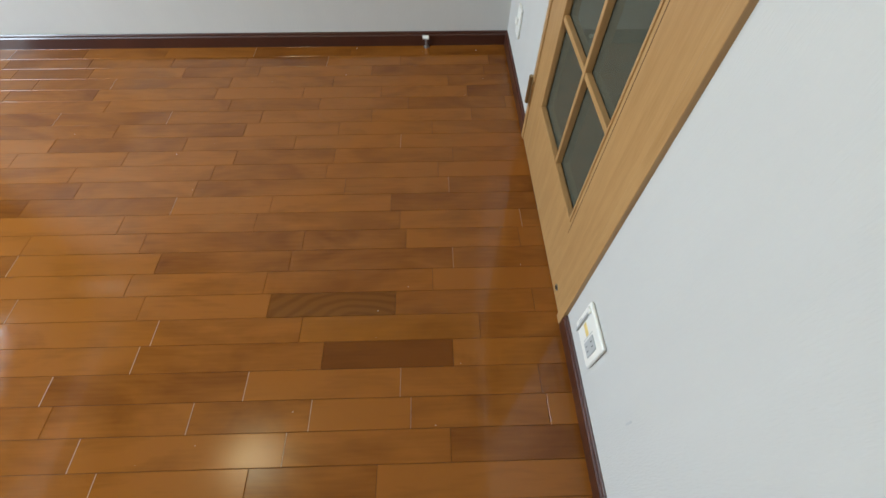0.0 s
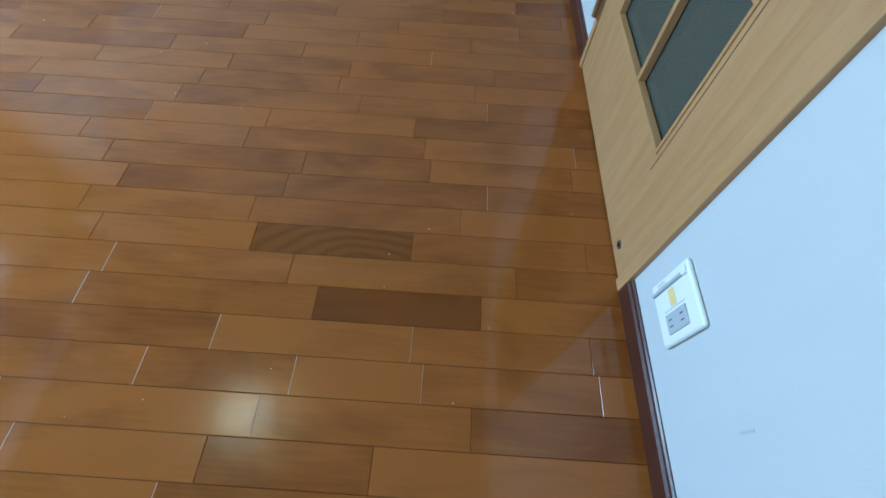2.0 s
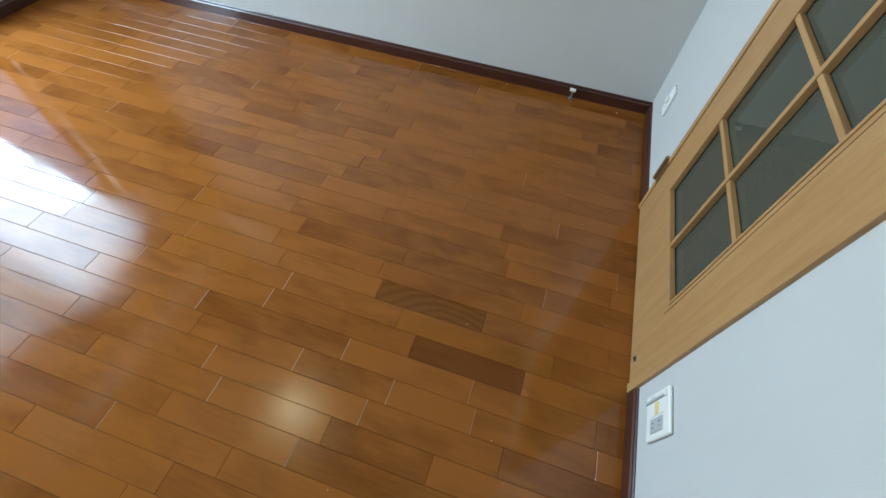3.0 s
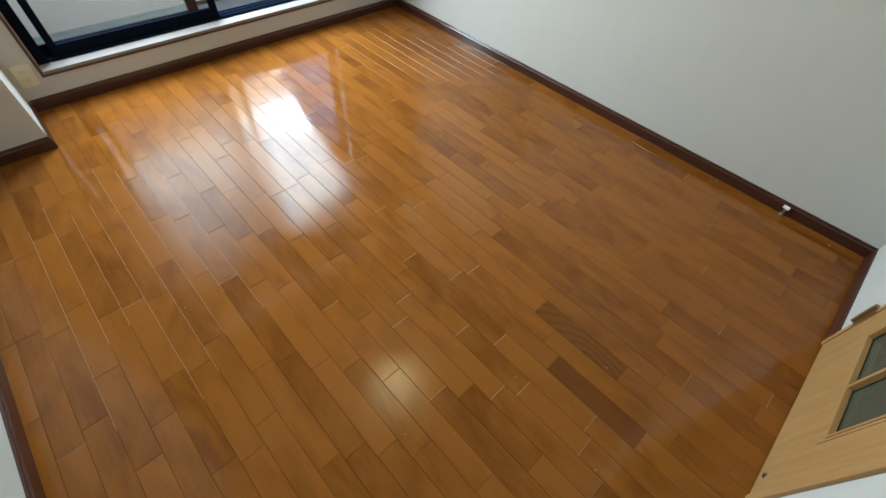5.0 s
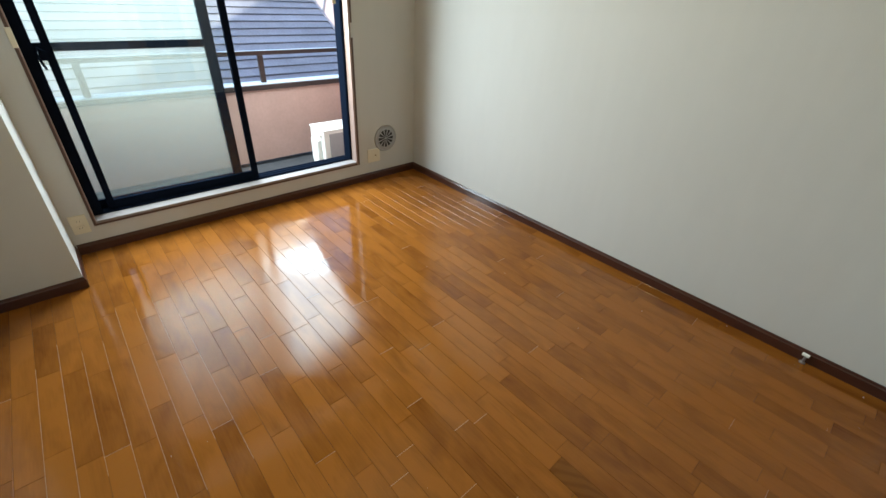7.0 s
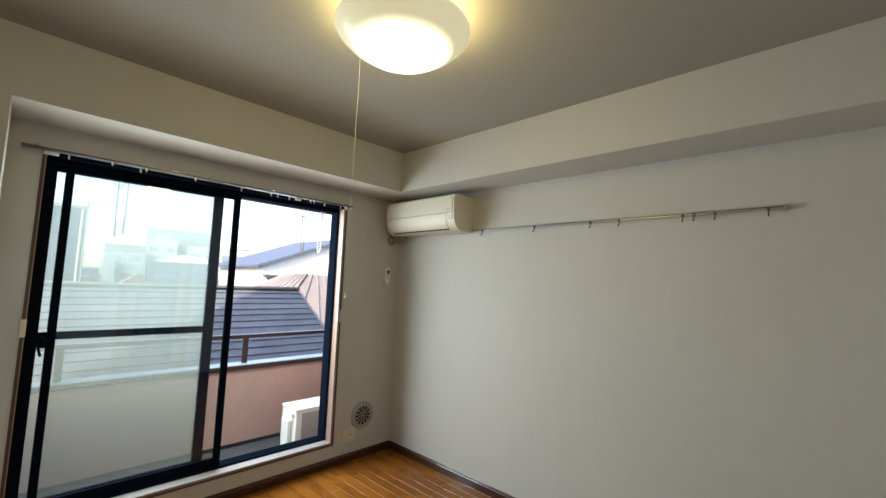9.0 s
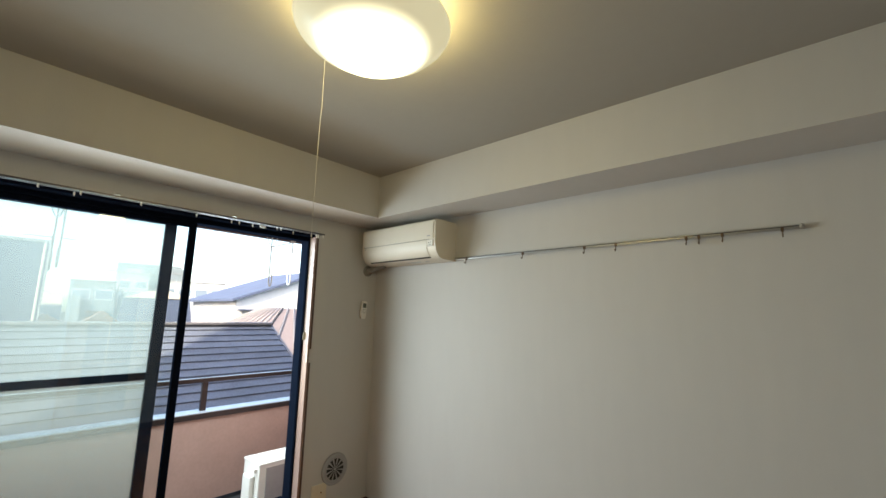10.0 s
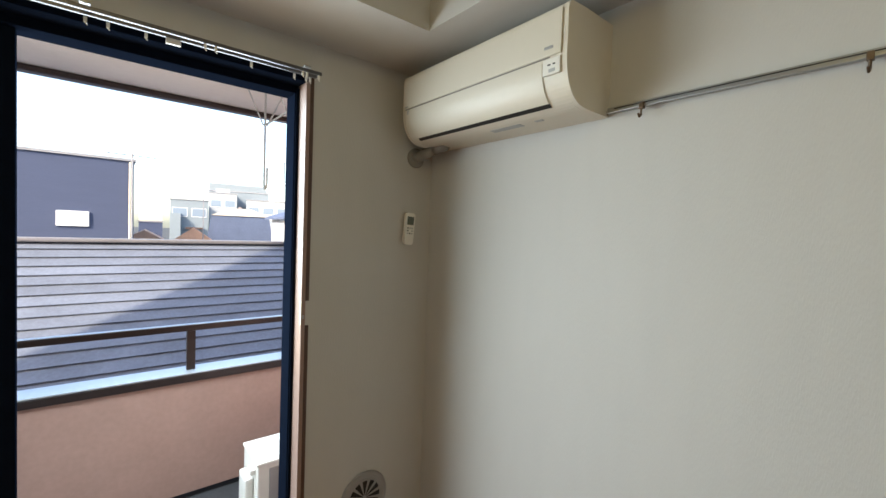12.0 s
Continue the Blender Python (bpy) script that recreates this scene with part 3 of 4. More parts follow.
# ---- things on the walls ----
def outlet_plate(at, turn, label, detail="east"):
    """A wall plate; it faces +x of its own axes."""
    o = thing("outlet_plate", at, label, "wall outlet", turn)
    if detail == "east":
        o.rotation_euler = (radians(90), 0, radians(turn))
        part("plate", boxed(0, 0.011, -0.064, 0.064, -0.062, 0.062, bevel=0.007, segments=3), M_PLASTIC, o)
        part("cover_edge", boxed(0.0105, 0.0165, -0.058, 0.046, 0.036, 0.042, bevel=0.001), M_GREY, o, "thin grey flap edge")
        part("cover_clip", boxed(0.0105, 0.017, 0.046, 0.058, 0.034, 0.050, bevel=0.002), M_PLASTIC, o)
        part("module_gap", boxed(0.0105, 0.0118, -0.034, 0.034, -0.0035, -0.0025), M_GREY, o)
        part("label_strip", boxed(0.0105, 0.0120, -0.010, 0.008, 0.000, 0.032, bevel=0.0004), M_YELLOW, o, "yellow paper label strip")
        part("socket", boxed(0.0105, 0.0140, -0.032, 0.032, -0.046, -0.010, bevel=0.001), M_GREY, o, "pale grey double socket")
        for y in (-0.018, 0.018):
            for z in (-0.034, -0.022):
                part("slot", boxed(0.0138, 0.0143, y - 0.005, y + 0.005, z - 0.001, z + 0.001), M_SLOT, o)
        for i, wd in enumerate((0.030, 0.024)):
            part("writing_bar", boxed(0.0105, 0.0112, -0.040, -0.040 + wd, 0.047 + i * 0.005, 0.049 + i * 0.005), M_GREY, o, "unreadable grey writing")
    elif detail == "jack":
        part("plate", boxed(0, 0.008, -0.064, 0.064, -0.060, 0.060, bevel=0.004), M_CREAM, o)
        part("jack", rod(bmesh.new(), (0.008, 0.018, 0.0), (0.013, 0.018, 0.0), 0.006, 14), M_BRONZE, o, "small brass aerial jack")
    elif detail == "double":
        part("plate", boxed(0, 0.008, -0.042, 0.042, -0.060, 0.060, bevel=0.004), M_CREAM, o)
        for z in (-0.022, 0.022):
            s = part("socket", boxed(0.0075, 0.0100, -0.020, 0.020, z - 0.014, z + 0.014, bevel=0.002), M_CREAM, o)
            for y in (-0.007, 0.007):
                part("slot", boxed(0.0098, 0.0103, y - 0.001, y + 0.001, z - 0.005, z + 0.005), M_SLOT, s)
    else:
        part("plate", boxed(0, 0.010, -0.035, 0.035, -0.060, 0.060, bevel=0.006), M_PLASTIC, o)
        part("plug", boxed(0.010, 0.020, -0.012, 0.012, -0.010, 0.016, bevel=0.004), M_PLASTIC, o, "raised white cover")
    return o


outlet_plate((0, -1.644, 0.208), 180, "white outlet plate with yellow label, by the oak door")
outlet_plate((0, -0.262, 0.247), 180, "white single outlet plate near the room corner", "single")
outlet_plate((XW, -0.452, 0.220), 0, "cream aerial outlet plate below the round vent", "jack")
outlet_plate((XW, -2.555, 0.195), 0, "cream double socket plate between window and pillar", "double")
# window catch plate, the left counterpart of the catch on the right
o = thing("switch_plate", (XW + 0.006, -2.485, 1.205), "cream plastic catch plate on the window casing", "switch plate")
part("plate", boxed(0, 0.012, -0.012, 0.012, -0.045, 0.045, bevel=0.004), M_CREAM, o)


def round_vent():
    v = thing("round_vent", (XW, -0.322, 0.356), "round grey metal wall vent with radial slots", "vent")
    part("rim", lathe(bmesh.new(), [(0.114, 0.0), (0.117, 0.004), (0.113, 0.011), (0.104, 0.010), (0.102, 0.008), (0.078, 0.008)], 56, "x", caps=False), M_VENT, v, smooth=False)
    part("backing", lathe(bmesh.new(), [(0.080, 0.0078), (0.080, 0.0090), (0.001, 0.0090)], 40, "x"), M_SLOT, v, "dark opening behind the slots")
    for i in range(12):
        a = 2 * math.pi * (i + 0.5) / 12
        bm = bmesh.new()
        w0, w1 = 0.0010, 0.0070
        pts = []
        for r, s, w in ((0.012, -1, w0), (0.079, -1, w1), (0.079, 1, w1), (0.012, 1, w0)):
            pts.append((r * math.cos(a) - s * w * math.sin(a), r * math.sin(a) + s * w * math.cos(a)))
        prism(bm, pts, "x", 0.0092, 0.0115)
        part("blade", bm, M_VENT, v)
    part("ring", lathe(bmesh.new(), [(0.077, 0.0092), (0.077, 0.0122), (0.084, 0.0122), (0.086, 0.0078)], 48, "x", caps=False), M_VENT, v)
    part("hub", lathe(bmesh.new(), [(0.010, 0.0092), (0.009, 0.013), (0.003, 0.014)], 24, "x"), M_VENT, v)


round_vent()


def remote():
    r = thing("remote_control", (XW, -0.137, 1.572), "white air conditioner remote hanging slightly tilted in its wall holder", "remote control")
    r.rotation_euler = (radians(-4), 0, 0)
    part("holder", boxed(0, 0.012, -0.020, 0.020, -0.060, -0.010, bevel=0.004), M_PLASTIC, r)
    prof = [(-0.016, -0.074), (0.016, -0.074), (0.022, -0.068), (0.024, -0.055), (0.025, 0.060), (0.022, 0.070), (0.016, 0.073), (-0.016, 0.073), (-0.022, 0.070), (-0.025, 0.060), (-0.024, -0.055), (-0.022, -0.068)]
    part("body", prism(bmesh.new(), prof, "x", 0.012, 0.030), M_PLASTIC, r)
    part("screen", boxed(0.0300, 0.0308, -0.018, 0.018, 0.018, 0.056, bevel=0.0003), M_SCREEN, r, "dark lcd screen")
    for i, (y, z) in enumerate([(-0.012, 0.003), (0.0, 0.003), (0.012, 0.003), (-0.012, -0.010), (0.012, -0.010), (-0.012, -0.022), (0.0, -0.022), (0.012, -0.022)]):
        part("button", boxed(0.0300, 0.0315, y - 0.004, y + 0.004, z - 0.003, z + 0.003, bevel=0.001), M_GREY if i % 3 else M_SCREEN, r)


remote()


def air_conditioner():
    a = thing("air_conditioner", (-3.113, 0, 1.940), "cream-white wall air conditioner above the window corner", "air conditioner")
    w, h, d = 0.411, 0.288, 0.234
    def nose(out, a0, a1, n=14):
        """The curved lower front, from the panel gap down and back under the unit."""
        pts = []
        for k in range(n + 1):
            a = radians(a0 + (a1 - a0) * k / n)
            pts.append((-0.100 - (d - 0.100 + out) * math.cos(a) ** 0.62, 0.132 - (0.132 + out) * math.sin(a) ** 0.95))
        return pts
    body = [(0, 0.0), (0, h), (-0.15, h), (-d + 0.014, h - 0.004), (-d + 0.004, h - 0.012), (-d, h - 0.028)] + nose(0.0, 0, 90)
    bm = prism(bmesh.new(), body, "x", -w + 0.012, w - 0.016)
    part("body", bm, M_AC, a)
    cap = [(y * 1.0, z) for y, z in body]
    for x0, x1 in ((-w, -w + 0.011), (w - 0.015, w)):
        bm = prism(bmesh.new(), [(y - 0.002 if y < -0.14 else y, z) for y, z in cap], "x", x0, x1)
        part("end_cap", bm, M_AC, a)
    part("front_panel", boxed(-w + 0.014, w - 0.018, -d - 0.007, -d + 0.004, 0.140, h - 0.022, bevel=0.003), M_AC, a, "smooth upper front panel")
    part("panel_gap", boxed(-w + 0.020, w - 0.060, -d - 0.003, -d + 0.004, 0.1365, 0.1395), M_PIPE, a, "dark gap under the panel")
    outer, inner = nose(0.004, 2, 56), nose(-0.003, 2, 56)
    part("louvre", prism(bmesh.new(), outer + inner[::-1], "x", -w + 0.030, w - 0.085), M_AC, a, "curved closed louvre")
    outer, inner = nose(0.0015, 57, 65, 3), nose(-0.003, 57, 65, 3)
    part("outlet_slot", prism(bmesh.new(), outer + inner[::-1], "x", -w + 0.060, w - 0.085), M_SLOT, a, "dark air outlet slot")
    bm = boxed(w - 0.080, w - 0.020, -d - 0.006, -d + 0.004, 0.086, 0.132, bevel=0.002)
    s = part("sensor_panel", bm, M_PLASTIC, a, "small white sensor panel")
    part("indicator", boxed(w - 0.062, w - 0.052, -d - 0.0068, -d - 0.005, 0.112, 0.116), M_SLOT, s)
    part("indicator", boxed(w - 0.044, w - 0.036, -d - 0.0068, -d - 0.005, 0.112, 0.116), M_SLOT, s)
    part("receiver", boxed(w - 0.058, w - 0.036, -d - 0.0070, -d - 0.005, 0.092, 0.102, bevel=0.001), M_GREY, s)
    part("badge", boxed(w - 0.075, w - 0.045, -d - 0.0082, -d - 0.006, 0.160, 0.168, bevel=0.002), M_VENT, a, "grey oval badge")
    part("badge", boxed(-w + 0.022, -w + 0.046, -d - 0.0080, -d - 0.006, 0.144, 0.148), M_VENT, a, "thin grey name bar")
    part("tab", boxed(-w + 0.034, -w + 0.044, -d - 0.004, -d + 0.004, 0.116, 0.132, bevel=0.001), M_GREY, a)
    bm = boxed(0.02, 0.16, -0.135, -0.105, -0.0015, 0.0)
    part("sticker", bm, M_GREY, a, "pale grey sticker under the unit")
    part("screw_cover", boxed(0.22, 0.25, -0.13, -0.115, -0.002, 0.0005, bevel=0.0005), M_GREY, a)
    bm = rod(bmesh.new(), (w - 0.004, -0.008, 0.010), (w + 0.001, -0.008, 0.010), 0.005, 10)
    part("screw", bm, M_BRONZE, a)


air_conditioner()
p = thing("refrigerant_pipe", (XW, -0.10, 1.905), "grey taped pipe below the air conditioner", "pipe")
part("tube", wire(bmesh.new(), [(0.0, 0, 0), (0.05, 0, 0.005), (0.12, 0.02, 0.03), (0.19, 0.03, 0.042)], 0.024, 18), M_PIPE, p, smooth=True)
part("collar", lathe(bmesh.new(), [(0.045, 0), (0.046, 0.008), (0.040, 0.014), (0.026, 0.016)], 32, "x"), M_PIPE, p, "grey wall sleeve cover")


def picture_rail():
    r = thing("picture_rail", (-1.704, 0, 1.957), "polished steel hanging rail with hooks on the long wall", "picture rail")
    part("rail", boxed(-0.993, 0.965, -0.020, 0.0, -0.008, 0.008, bevel=0.003), M_STEEL, r)
    part("slot", boxed(-0.970, 0.952, -0.0206, -0.0190, 0.0005, 0.0035), M_SLOT, r, "dark slot line")
    part("lip", boxed(-0.993, 0.965, -0.026, -0.020, -0.011, -0.003, bevel=0.002), M_STEEL, r)
    part("end_stop", boxed(0.955, 0.972, -0.028, 0.0, -0.013, 0.010, bevel=0.005), M_STEEL, r)
    hooks = [-0.88, -0.415, -0.005, 0.175, 0.520, 0.575, 0.672, 0.895]
    for x in hooks:
        h = part("hook", boxed(x - 0.006, x + 0.006, -0.034, -0.018, -0.018, 0.0, bevel=0.002), M_HOOK, r, "small dark bronze hook")
        part("hook_tip", wire(bmesh.new(), [(x, -0.030, -0.016), (x, -0.030, -0.036), (x, -0.040, -0.044), (x, -0.048, -0.036)], 0.003, 8), M_HOOK, h)


picture_rail()


def door_stop():
    d = thing("door_stop", (-0.400, -0.022, 0), "small steel hooked door stop on the floor by the baseboard", "door stop")
    part("base", lathe(bmesh.new(), [(0.014, 0), (0.014, 0.004), (0.009, 0.006), (0.008, 0.008)], 24), M_STEEL, d)
    part("post", rod(bmesh.new(), (0, 0, 0.006), (0, 0, 0.040), 0.006, 14), M_STEEL, d)
    bm = rod(bmesh.new(), (-0.018, 0.002, 0.048), (0.012, -0.002, 0.048), 0.009, 14)
    part("buffer", bm, M_PLASTIC, d, "pale rubber buffer")


door_stop()


def ceiling_lamp():
    c = thing("ceiling_lamp", (-1.81, -1.555, ZC), "lit round frosted glass ceiling lamp", "ceiling lamp")
    part("base", lathe(bmesh.new(), [(0.11, 0), (0.11, -0.045), (0.06, -0.05)], 40), M_PLASTIC, c)
    prof = [(0.266, -0.084), (0.270, -0.091), (0.262, -0.105), (0.228, -0.139), (0.168, -0.177), (0.096, -0.205), (0.030, -0.216), (0.004, -0.217)]
    bm = bmesh.new()
    rings = []
    for r, z in prof:
        rings.append([bm.verts.new((r * math.cos(2 * math.pi * i / 72), r * math.sin(2 * math.pi * i / 72), z)) for i in range(72)])
    for p_, q_ in zip(rings, rings[1:]):
        for i in range(72):
            bm.faces.new((p_[i], p_[(i + 1) % 72], q_[(i + 1) % 72], q_[i]))
    bm.faces.new(rings[-1])
    s = part("shade", bm, M_LAMP, c, "glowing frosted glass bowl", smooth=True)
    s.visible_shadow = False
    return c


ceiling_lamp()
pc = thing("pull_cord", (-2.055, -1.590, 2.530), "thin cream pull cord hanging from the ceiling lamp", "pull cord")
part("cord", wire(bmesh.new(), [(0.03, 0.01, 0.0), (0.0, 0, -0.02), (0.002, 0.001, -0.24), (-0.004, 0.002, -0.28), (-0.002, 0.0, -0.44), (-0.006, 0.002, -0.45), (0.0, 0, -1.06)], 0.0008, 8), M_CORD, pc)
part("tassel", rod(bmesh.new(), (0, 0, -1.06), (0, 0, -1.085), 0.0045, 12, 0.006), M_CREAM, pc, "small cream knob")


# small marks and crumbs
sm = thing("wall_smudge", (-0.0006, -1.86, 0.285), "faint grey scuff on the wallpaper above the outlet", "scuff mark")
part("smudge", boxed(-0.0003, 0.0003, -0.0022, 0.0020, -0.015, 0.015, bevel=0.0002), M_GREY, sm)
crumbs = random.Random(3)
cv, cf = [], []
spots = [(-0.154, -0.059, 0.003), (-0.747, -0.031, 0.003)] + [(crumbs.uniform(-2.6, -0.05), crumbs.uniform(-2.6, -0.05), crumbs.uniform(0.0006, 0.0014)) for _ in range(34)]
for cx, cy, cr in spots:
    o_ = len(cv)
    cv += [(cx - cr, cy, 0.0016), (cx, cy - cr, 0.0016), (cx + cr, cy, 0.0016), (cx, cy + cr, 0.0016), (cx, cy, 0.0030)]
    cf += [(o_, o_ + 1, o_ + 4), (o_ + 1, o_ + 2, o_ + 4), (o_ + 2, o_ + 3, o_ + 4), (o_ + 3, o_, o_ + 4)]
me = bpy.data.meshes.new("crumbs")
me.from_pydata(cv, [], cf)
me.materials.append(M_PLASTIC)
tagged(new("crumbs", me), "tiny pale dust crumbs on the floor", "dust", kind="stuff")


# ---- the balcony ----
BZ = -0.13
structure("balcony_floor", boxed(-5.15, XW - T, -4.0, 1.6, BZ - 0.19, BZ - 0.04), M_BALC, "dark grey balcony floor")
structure("balcony_parapet", boxed(-5.10, -4.95, -4.0, 1.6, BZ, 0.578), M_SALMON, "salmon stucco balcony parapet")
structure("parapet_fascia", boxed(-5.115, -4.935, -4.0, 1.6, 0.578, 0.623, bevel=0.004), M_RAILDARK, "dark metal trim below the parapet cap")
structure("parapet_cap", boxed(-5.112, -4.945, -4.0, 1.6, 0.623, 0.632, bevel=0.003), M_CAP, "pale blue-grey parapet cap")
structure("soffit", boxed(-5.12, XW - T, -4.0, 1.6, 2.36, 2.50), M_SOFFIT, "pale balcony soffit")
structure("soffit_edge", boxed(-5.15, -5.08, -4.0, 1.6, 2.325, 2.358, bevel=0.006), M_RAILDARK, "dark metal edge of the soffit")
bm = boxed(XW - T - 0.02, XW - T, WY1 + 0.001, 1.6, BZ, 2.36)
box(bm, XW - T - 0.02, XW - T, -4.0, WY0 - 0.001, BZ, 2.36)
structure("wall_balcony", bm, M_OUTW, "salmon stucco outer wall")
rl = thing("balcony_rail", (-5.03, 0, 0.632), "dark metal handrail on the parapet", "handrail")
part("handrail", boxed(-0.025, 0.025, -4.0, 1.6, 0.250, 0.287, bevel=0.006), M_RAILDARK, rl)
# highlight on the rail's top, put in as a pale strip
part("highlight_strip", boxed(-0.020, 0.020, -4.0, 1.6, 0.2875, 0.2905, bevel=0.001), M_CAP, rl, "pale strip painted as the highlight along the handrail top")
for i in range(4):
    y = -0.802 - 1.42 * i + 1.42
    part("post", boxed(-0.018, 0.018, y - 0.024, y + 0.024, 0, 0.250, bevel=0.003), M_RAILDARK, rl)


def outdoor_unit():
    u = thing("outdoor_unit", (-4.25, -0.60, BZ - 0.04), "white outdoor air conditioner unit on the balcony floor", "outdoor unit")
    part("casing", boxed(-0.28, 0, 0, 0.76, 0.03, 0.465, bevel=0.012), M_PLASTIC, u)
    part("lid", boxed(-0.285, 0.005, -0.005, 0.765, 0.452, 0.472, bevel=0.008), M_PLASTIC, u)
    for i in range(18):
        part("lid_rib", boxed(-0.26, -0.02, 0.03 + i * 0.039, 0.047 + i * 0.039, 0.4715, 0.4755, bevel=0.0018), M_PLASTIC, u)
    part("grille", boxed(0.0, 0.006, 0.06, 0.70, 0.07, 0.43), M_VENT, u, "dark grey front grille")
    part("valve_cover", boxed(-0.20, -0.06, -0.045, 0.0, 0.14, 0.37, bevel=0.015), M_PLASTIC, u, "white valve cover")
    part("handle", boxed(-0.10, -0.03, -0.028, 0.0, 0.40, 0.43, bevel=0.006), M_PLASTIC, u)
    part("hose", wire(bmesh.new(), [(-0.12, -0.03, 0.16), (-0.12, -0.07, 0.08), (-0.08, -0.09, 0.01)], 0.02, 14), M_PLASTIC, u, "white taped hose")
    for y in (0.1, 0.6):
        part("foot", boxed(-0.27, -0.01, y, y + 0.05, 0, 0.03, bevel=0.003), M_GREY, u)


outdoor_unit()


def laundry_hook(at):
    """Two stems that hook towards each other, braced to the soffit and tied by a bar."""
    g = thing("laundry_hook", at, "bent steel laundry pole hanger under the soffit", "laundry hanger", group="laundry hangers")
    node = -0.20
    for x, s in ((-0.20, 1), (0.20, -1)):
        part("mount", boxed(x - 0.03, x + 0.03, -0.05, 0.05, -0.006, 0.0, bevel=0.002), M_STEEL, g)
        part("arm", wire(bmesh.new(), [(x, 0, -0.005), (x, 0, -0.545), (x + s * 0.010, 0, -0.568), (x + s * 0.028, 0, -0.576), (x + s * 0.046, 0, -0.566), (x + s * 0.054, 0, -0.545), (x + s * 0.055, 0, -0.455)], 0.006, 10), M_GREY, g)
        part("brace", wire(bmesh.new(), [(x, -0.10, -0.006), (x, -0.012, node), (x, 0.012, node), (x, 0.10, -0.006)], 0.004, 8), M_GREY, g)
    part("tie_bar", rod(bmesh.new(), (-0.20, 0, node), (0.20, 0, node), 0.005, 10), M_GREY, g)
    return g


first = laundry_hook((-4.38, -0.505, 2.355))
copy_thing(first, pose(-4.38, -2.03, 2.355))


# ---- outside ----
structure("ground", boxed(-900, 900, -900, 900, -5.6, -5.5), M_GROUND, "asphalt ground reaching the horizon")
bm = boxed(XW - T, 6, -8.1, YS - T - 0.01, -5.5, 9)
box(bm, XW - T, 6, T + 0.31, 12, -5.5, 9)
box(bm, 1.3, 6, YS - T - 0.01, T + 0.31, -5.5, 9)
box(bm, XW - T, 1.3, YS - T - 0.01, T + 0.31, 2.85, 9)
box(bm, XW - T, 1.3, YS - T - 0.01, T + 0.31, -5.5, -0.3)
structure("own_building", bm, M_OUTW, "salmon stucco apartment building around the room")


def slate_roof():
    r = thing("neighbour_house", (-9.2, 0, -5.5), "neighbouring house with a grey-blue slate gable roof", "house")
    zr, th = 6.795, radians(31)
    y0, y1, run = -9.0, 1.88, 3.9
    drop = run * math.tan(th)
    part("wall", prism(bmesh.new(), [(-run + 0.4, 0), (run - 0.4, 0), (run - 0.4, zr - drop + 0.1), (0, zr - 0.14), (-run + 0.4, zr - drop + 0.1)], "y", y0 + 0.25, y1 - 0.25), M_HOUSEC, r, "cream rendered wall")
    part("roof", prism(bmesh.new(), [(-run, zr - drop - 0.12), (0, zr - 0.12), (run, zr - drop - 0.12), (run, zr - drop - 0.03), (0, zr - 0.03), (-run, zr - drop - 0.03)], "y", y0, y1), M_SLATE, r)
    part("ridge_cap", boxed(-0.10, 0.10, y0, y1, zr - 0.02, zr + 0.035, bevel=0.02), M_RIDGE, r, "grey metal ridge cap")
    n = int(run / math.cos(th) / 0.182)
    rnd = random.Random(7)
    for i in range(n):
        a, b = 0.182 * i, 0.182 * (i + 1)
        xa, za = a * math.cos(th), zr - a * math.sin(th)
        xb, zb = b * math.cos(th), zr - b * math.sin(th)
        nx, nz = math.sin(th), math.cos(th)
        bm = bmesh.new()
        pts = [(xa, za - 0.028), (xb + 0.01, zb - 0.012), (xb + 0.01 + nx * 0.010, zb - 0.012 + nz * 0.010), (xa + nx * 0.006, za - 0.026 + nz * 0.006)]
        prism(bm, pts, "y", y0 + 0.01, y1 - 0.04)
        part("slate_course", bm, M_SLATE, r)
    part("verge", prism(bmesh.new(), [(-0.05, zr + 0.02), (run, zr - drop + 0.03), (run, zr - drop - 0.12), (-0.05, zr - 0.10)], "y", y1 - 0.035, y1 + 0.02), M_RIDGE, r, "grey metal verge trim")
    return r


slate_roof()
EYE = (-1.673, -1.503, 1.546)


def far_building(name, label, dist, az0, az1, el, depth, mat, windows=(0, 0), flat=True, roof=None, mount=0.0):
    """A block that spans the bearings az0 to az1 (degrees from the window's axis) at dist metres, el degrees high."""
    y0, y1 = EYE[1] + dist * math.tan(radians(az0)), EYE[1] + dist * math.tan(radians(az1))
    top = EYE[2] + dist * math.tan(radians(el)) + 5.5
    b = thing(name, (EYE[0] - dist, (y0 + y1) / 2, -5.5), label, "building", turn=-(az0 + az1) / 2 if az0 > 0 else 0.0)
    hw = (y1 - y0) / 2
    part("wall", boxed(-depth, 0, -hw, hw, 0, top), mat, b)
    if roof is not None:
        rise = hw * 0.45 if mount == 0 else mount
        part("roof", prism(bmesh.new(), [(-hw - 0.3, top), (hw + 0.3, top), (0, top + rise)], "x", -depth - 0.3, 0.3), roof, b)
    else:
        part("coping", boxed(-depth - 0.08, 0.08, -hw - 0.08, hw + 0.08, top, top + 0.12), M_RIDGE, b)
    cols, rows_ = windows
    for i in range(cols):
        for j in range(rows_):
            y = -hw + (i + 0.5) * 2 * hw / cols
            z = top - 1.5 - j * 2.8
            wd = min(0.8, hw / cols * 0.8)
            s = part("window", boxed(0, 0.05, y - wd, y + wd, z - 0.55, z + 0.55), M_HOUSEW, b)
            part("pane", boxed(0.05, 0.06, y - wd + 0.06, y + wd - 0.06, z - 0.49, z + 0.49), M_FARWIN, s)
    return b


